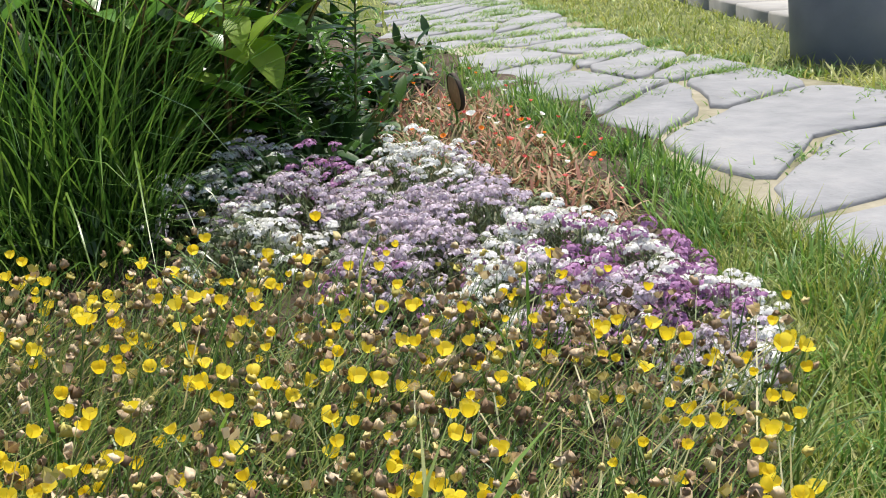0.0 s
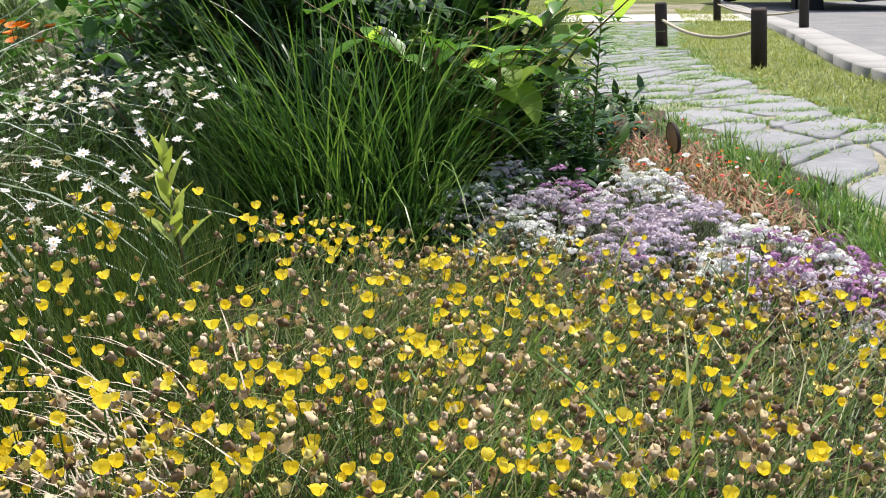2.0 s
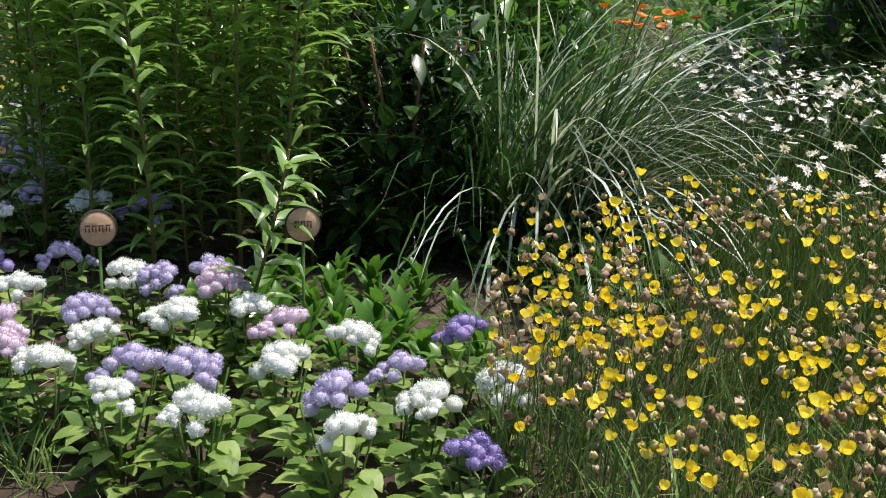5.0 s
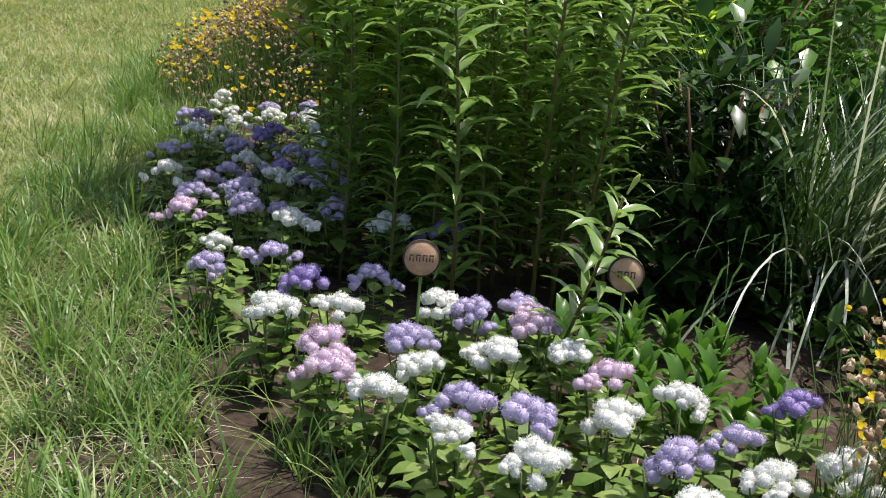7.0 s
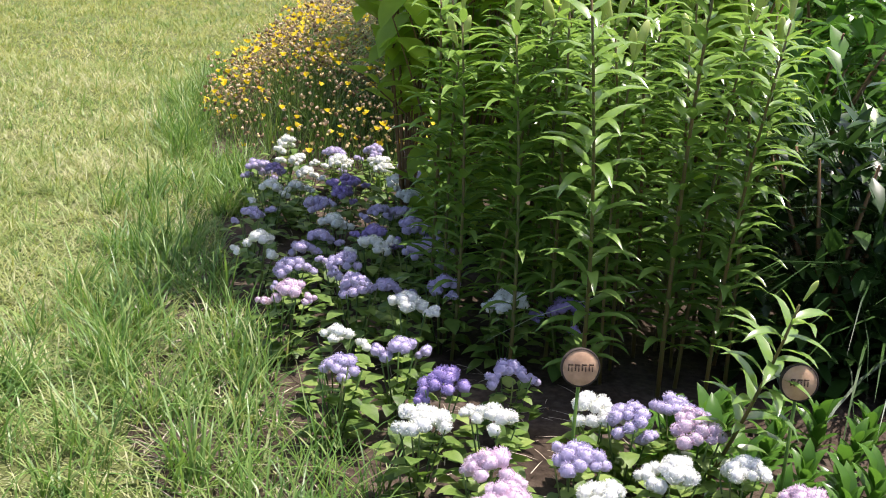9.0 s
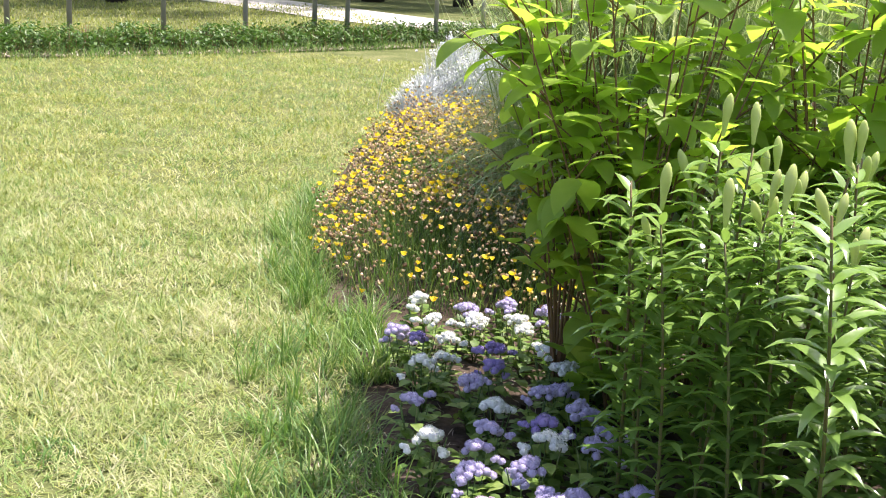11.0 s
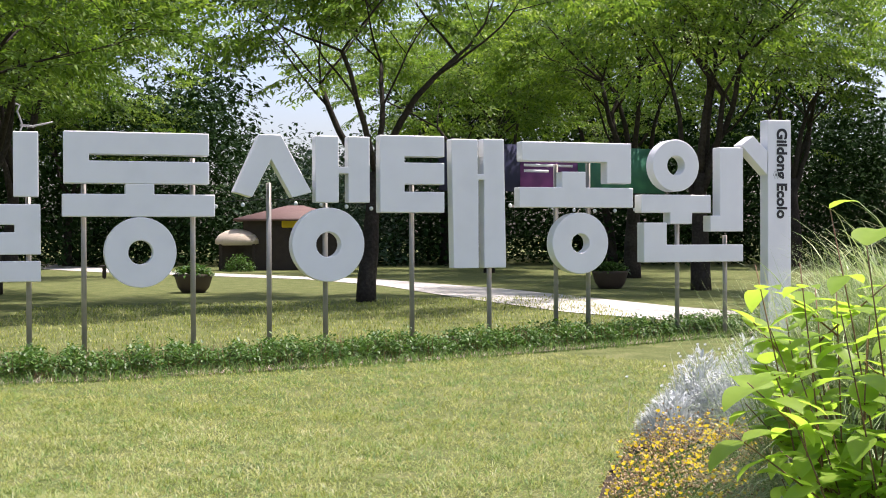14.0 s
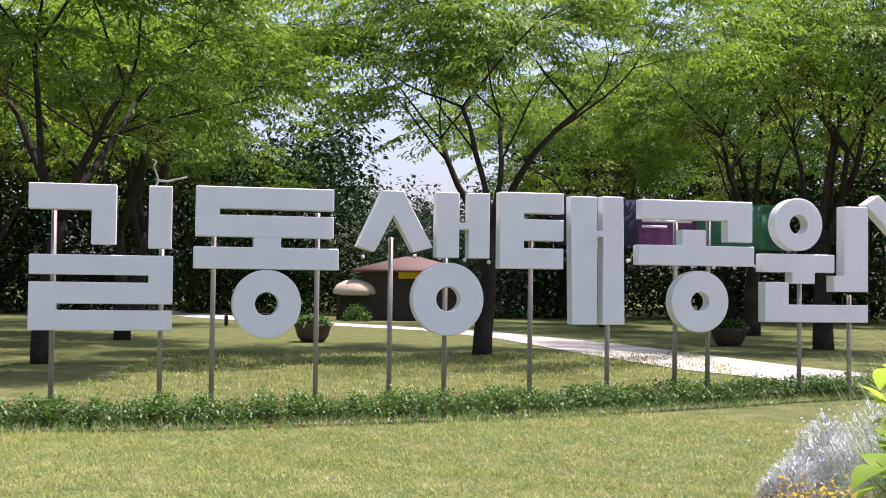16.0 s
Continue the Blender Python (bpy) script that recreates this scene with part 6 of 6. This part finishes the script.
# ---- lawn blades and long grass ----
def lawn(region, n, length, width, seed, lean=0.5, worn=0.0):
    """Mown blades over a region; worn: how far from the bed they stand thin and patchy."""
    P = fill(region, n)
    P = P[~inside(P, BED)]
    if worn:
        bald = 0.5 + 0.5 * np.sin(P[:, 0] * 11 + 2 * np.sin(P[:, 1] * 7)) * np.sin(P[:, 1] * 9 + 1)
        P = P[rng.uniform(0, 1, len(P)) < np.clip(0.12 + edge_gap(P, BED) / worn, 0, 1) * (0.35 + 0.65 * np.clip(bald + edge_gap(P, BED) / worn / 1.5, 0, 1))]
    tuft = np.sin(P[:, 0] * 23 + 3 * np.sin(P[:, 1] * 9)) * np.sin(P[:, 1] * 19 + 3 * np.sin(P[:, 0] * 7)) + 0.7 * np.sin(P[:, 0] * 5.3 + 2 * np.sin(P[:, 1] * 2.1)) * np.sin(P[:, 1] * 4.1)
    keep = rng.uniform(0, 1, len(P)) < 0.8 + 0.35 * tuft
    P, tuft = P[keep], tuft[keep]
    k = len(P)
    length = length * (1 + 0.35 * tuft)
    return blades(np.column_stack([P, ground_z(P[:, 0], P[:, 1])]), rng.uniform(0, TAU, k), length * rng.uniform(0.5, 1.4, k), width * rng.uniform(0.7, 1.3, k), np.abs(rng.normal(lean, 0.3, k)), rng.uniform(0.2, 1.1, k), 2)


s = Soup(M_BLADE)
near = [(1.7, 0.2), (1.1, 1.4), (0.3, 2.6), (-0.2, 4.2), (-2.4, 4.2), (-1.6, 2.0), (0.0, 0.2)]
s.add(*lawn(near, 130000, 0.06, 0.0032, 1, 1.05, 0.6))
s.add(*lawn([(-0.6, 5.8), (-1.0, 8.6), (-8.6, 9.4), (-5.2, 5.6)], 26000, 0.05, 0.0055, 9, 1.0))
s.add(*lawn([(-0.1, 4.0), (-0.6, 6.3), (-5.6, 6.3), (-4.0, 3.6)], 95000, 0.052, 0.0046, 2, 1.0))
stuff("lawn_grass", s, "short mown lawn grass with many dry yellow blades", "grass")
s = Soup(M_BLADE2)
s.add(*lawn([(0.3, 2.4), (-0.5, 6.3), (-5.4, 6.3), (-2.0, 2.4)], 34000, 0.058, 0.004, 10, 0.95))
s.add(*lawn([(-0.6, 6.0), (-1.0, 9.5), (-9.0, 10.2), (-8.0, 6.0)], 80000, 0.05, 0.006, 3, 1.0))
s.add(*lawn([(0.5, 9.6), (-0.8, 14.5), (-4.0, 15.5), (-9.8, 11.2), (-8.6, 9.3)], 52000, 0.055, 0.007, 4, 0.95))
s.add(*lawn([(-2.0, 19.0), (-11.0, 12.8), (-16, 22), (-6, 30)], 22000, 0.07, 0.014, 5))
s.add(*lawn([(1.6, 0.2), (3.4, 0.3), (3.72, 1.4), (3.86, 2.1), (3.3, 1.5), (2.5, 1.0), (1.5, 1.2)], 26000, 0.06, 0.003, 6))
VERGE = OUTER[2:] + [(14, 18.5), (13, 15.5), (9.2, 9.4), (6.6, 5.5), (5.65, 3.6), (5.2, 2.5)]
s.add(*lawn(VERGE, 30000, 0.042, 0.006, 7, 0.7))
s.add(*lawn([(4.7, 4.6), (6.1, 7.4), (8.9, 12.5), (14, 22), (6, 22), (4.8, 8)], 9000, 0.09, 0.012, 8))
stuff("lawn_grass", s, "short mown fresh green lawn grass", "grass")
s = Soup(M_FRINGE)
P = fill([(1.5, 0.8), (1.0, 1.5), (0.6, 2.1), (0.2, 2.85), (0.0, 3.5), (-0.25, 4.2), (-0.65, 5.0), (-0.85, 6.3), (-1.5, 6.3), (-1.1, 4.5), (-0.6, 3.0), (0.1, 1.6), (0.7, 0.7)], 8000)
P = P[~inside(P, BED)]
g = edge_gap(P, BED)
P = P[rng.uniform(0, 1, len(P)) < np.exp(-g / 0.16) * (0.55 + 0.6 * np.sin(P[:, 0] * 17 + 2) * np.sin(P[:, 1] * 13))]
Q = fill([(3.3, 1.3), (3.62, 1.85), (3.82, 2.4), (3.96, 2.9), (4.06, 2.9), (3.92, 2.25), (3.74, 1.6), (3.5, 1.1), (3.1, 1.1)], 5200)
Q = np.concatenate([Q, fill([(3.8, 2.45), (3.95, 2.95), (4.1, 3.6), (4.2, 3.6), (4.12, 3.05), (4.0, 2.5), (3.88, 2.15)], 1500)])
left = len(P)
P = np.concatenate([P, Q[rng.uniform(0, 1, len(Q)) < 0.6 + 0.6 * np.sin(Q[:, 0] * 21) * np.sin(Q[:, 1] * 17)]])
n = len(P)
s.add(*blades(np.column_stack([P, np.zeros(n)]), rng.uniform(0, TAU, n), np.where(np.arange(n) < left, rng.uniform(0.05, 0.17, n), rng.uniform(0.03, 0.1, n)), rng.uniform(0.002, 0.005, n), np.abs(rng.normal(0.5, 0.3, n)), rng.uniform(0.1, 1.4, n), 3))
# loose tufts of it leaning out over the lawn
T = fill([(1.4, 0.85), (0.95, 1.5), (0.55, 2.05), (0.15, 2.8), (-0.1, 3.5), (-0.3, 4.2), (-0.6, 4.4), (-0.45, 3.2), (0.0, 2.2), (0.45, 1.5), (0.9, 0.8)], 60)
T = np.concatenate([T, fill([(-0.2, 3.6), (-0.38, 4.2), (-0.72, 4.7), (-0.9, 5.4), (-0.95, 6.3), (-0.82, 6.3), (-0.72, 5.4), (-0.5, 4.6), (-0.2, 4.1), (-0.02, 3.6)], 90)])
q = np.repeat(T, 34, 0) + rng.normal(0, 0.016, (len(T) * 34, 2))
n = len(q)
s.add(*blades(np.column_stack([q, np.zeros(n)]), rng.uniform(0, TAU, n), rng.uniform(0.07, 0.2, n) * np.repeat(rng.uniform(0.6, 1.2, len(T)), 34), rng.uniform(0.0025, 0.005, n), np.abs(rng.normal(0.35, 0.25, n)), rng.uniform(0.3, 1.6, n), 4))
q = rng.uniform(-6.8, 6.6, 3500)
q = np.column_stack([q, np.interp(q, *np.array(HEDGE).T) - 0.72 + rng.normal(0, 0.1, 3500), np.zeros(3500)]) @ np.array(SIGN.to_3x3()).T + np.array(SIGN.translation)
n = len(q)
s.add(*blades(q, rng.uniform(0, TAU, n), rng.uniform(0.06, 0.18, n), 0.007, 0.3, 0.6, 2))
# deep green long tufts where the mower does not reach, and small ones over the lawn
T = fill([(1.05, 0.9), (0.8, 1.4), (0.5, 1.9), (0.22, 2.45), (-0.05, 3.2), (-0.35, 3.2), (-0.25, 2.2), (0.1, 1.4), (0.45, 0.7)], 130)
q = np.repeat(T, 30, 0) + rng.normal(0, 0.018, (len(T) * 30, 2))
n = len(q)
s.add(*blades(np.column_stack([q, np.zeros(n)]), rng.uniform(0, TAU, n), rng.uniform(0.08, 0.22, n) * np.repeat(rng.uniform(0.6, 1.15, len(T)), 30), rng.uniform(0.0025, 0.0055, n), np.abs(rng.normal(0.45, 0.3, n)), rng.uniform(0.3, 1.8, n), 4))
T = fill([(0.3, 1.0), (-0.1, 2.6), (-0.5, 4.4), (-0.9, 6.5), (-1.2, 9.0), (-1.0, 13.5), (-4.0, 14.5), (-9.0, 10.5), (-6.0, 6.0), (-2.2, 3.0), (-1.0, 1.2)], 2600)
q = np.repeat(T, 14, 0) + rng.normal(0, 0.03, (len(T) * 14, 2))
n = len(q)
s.add(*blades(np.column_stack([q, np.zeros(n)]), rng.uniform(0, TAU, n), rng.uniform(0.04, 0.085, n), rng.uniform(0.003, 0.006, n), np.abs(rng.normal(1.0, 0.35, n)), rng.uniform(0.3, 1.2, n), 3))
# tufts in the joints of the stone path
q = np.array([p for p in joints if rng.uniform() < 0.7] + [p for p in joints if p[0] > 4.55 for _ in range(2)])
q = np.repeat(q, 60, 0) + rng.normal(0, 1, (len(q) * 60, 2)) * (0.07, 0.03)
n = len(q)
s.add(*blades(np.column_stack([q, ground_z(q[:, 0], q[:, 1])]), rng.uniform(0, TAU, n), rng.uniform(0.025, 0.055, n), 0.0045, 0.6, 0.8, 2))
stuff("long_grass", s, "longer fresh green grass along the edges", "grass")
# litter of dry stalks and small clods on the bare soil
s = Soup(M_ROPE, M_SOIL)
P = np.concatenate([fill(FLOSS, 400), fill(WORN, 700)])
s.add(*blades(np.column_stack([P, np.full(1100, 0.025)]), rng.uniform(0, TAU, 1100), rng.uniform(0.02, 0.08, 1100), 0.0022, 1.4, 0.2, 2))
P = fill(BED, 1800)
for v in range(3):
    q = P[v::3]
    s.spread(crumple(0.012, v), rot(rng.uniform(0, TAU, len(q)), rng.uniform(0, 2, len(q)), None, rng.uniform(0.4, 1.4, len(q))), np.column_stack([q, 0.012 + ground_z(q[:, 0], q[:, 1])]), 1)
stuff("soil_litter", s, "dry stalks and crumbs of soil on the bed", "litter")
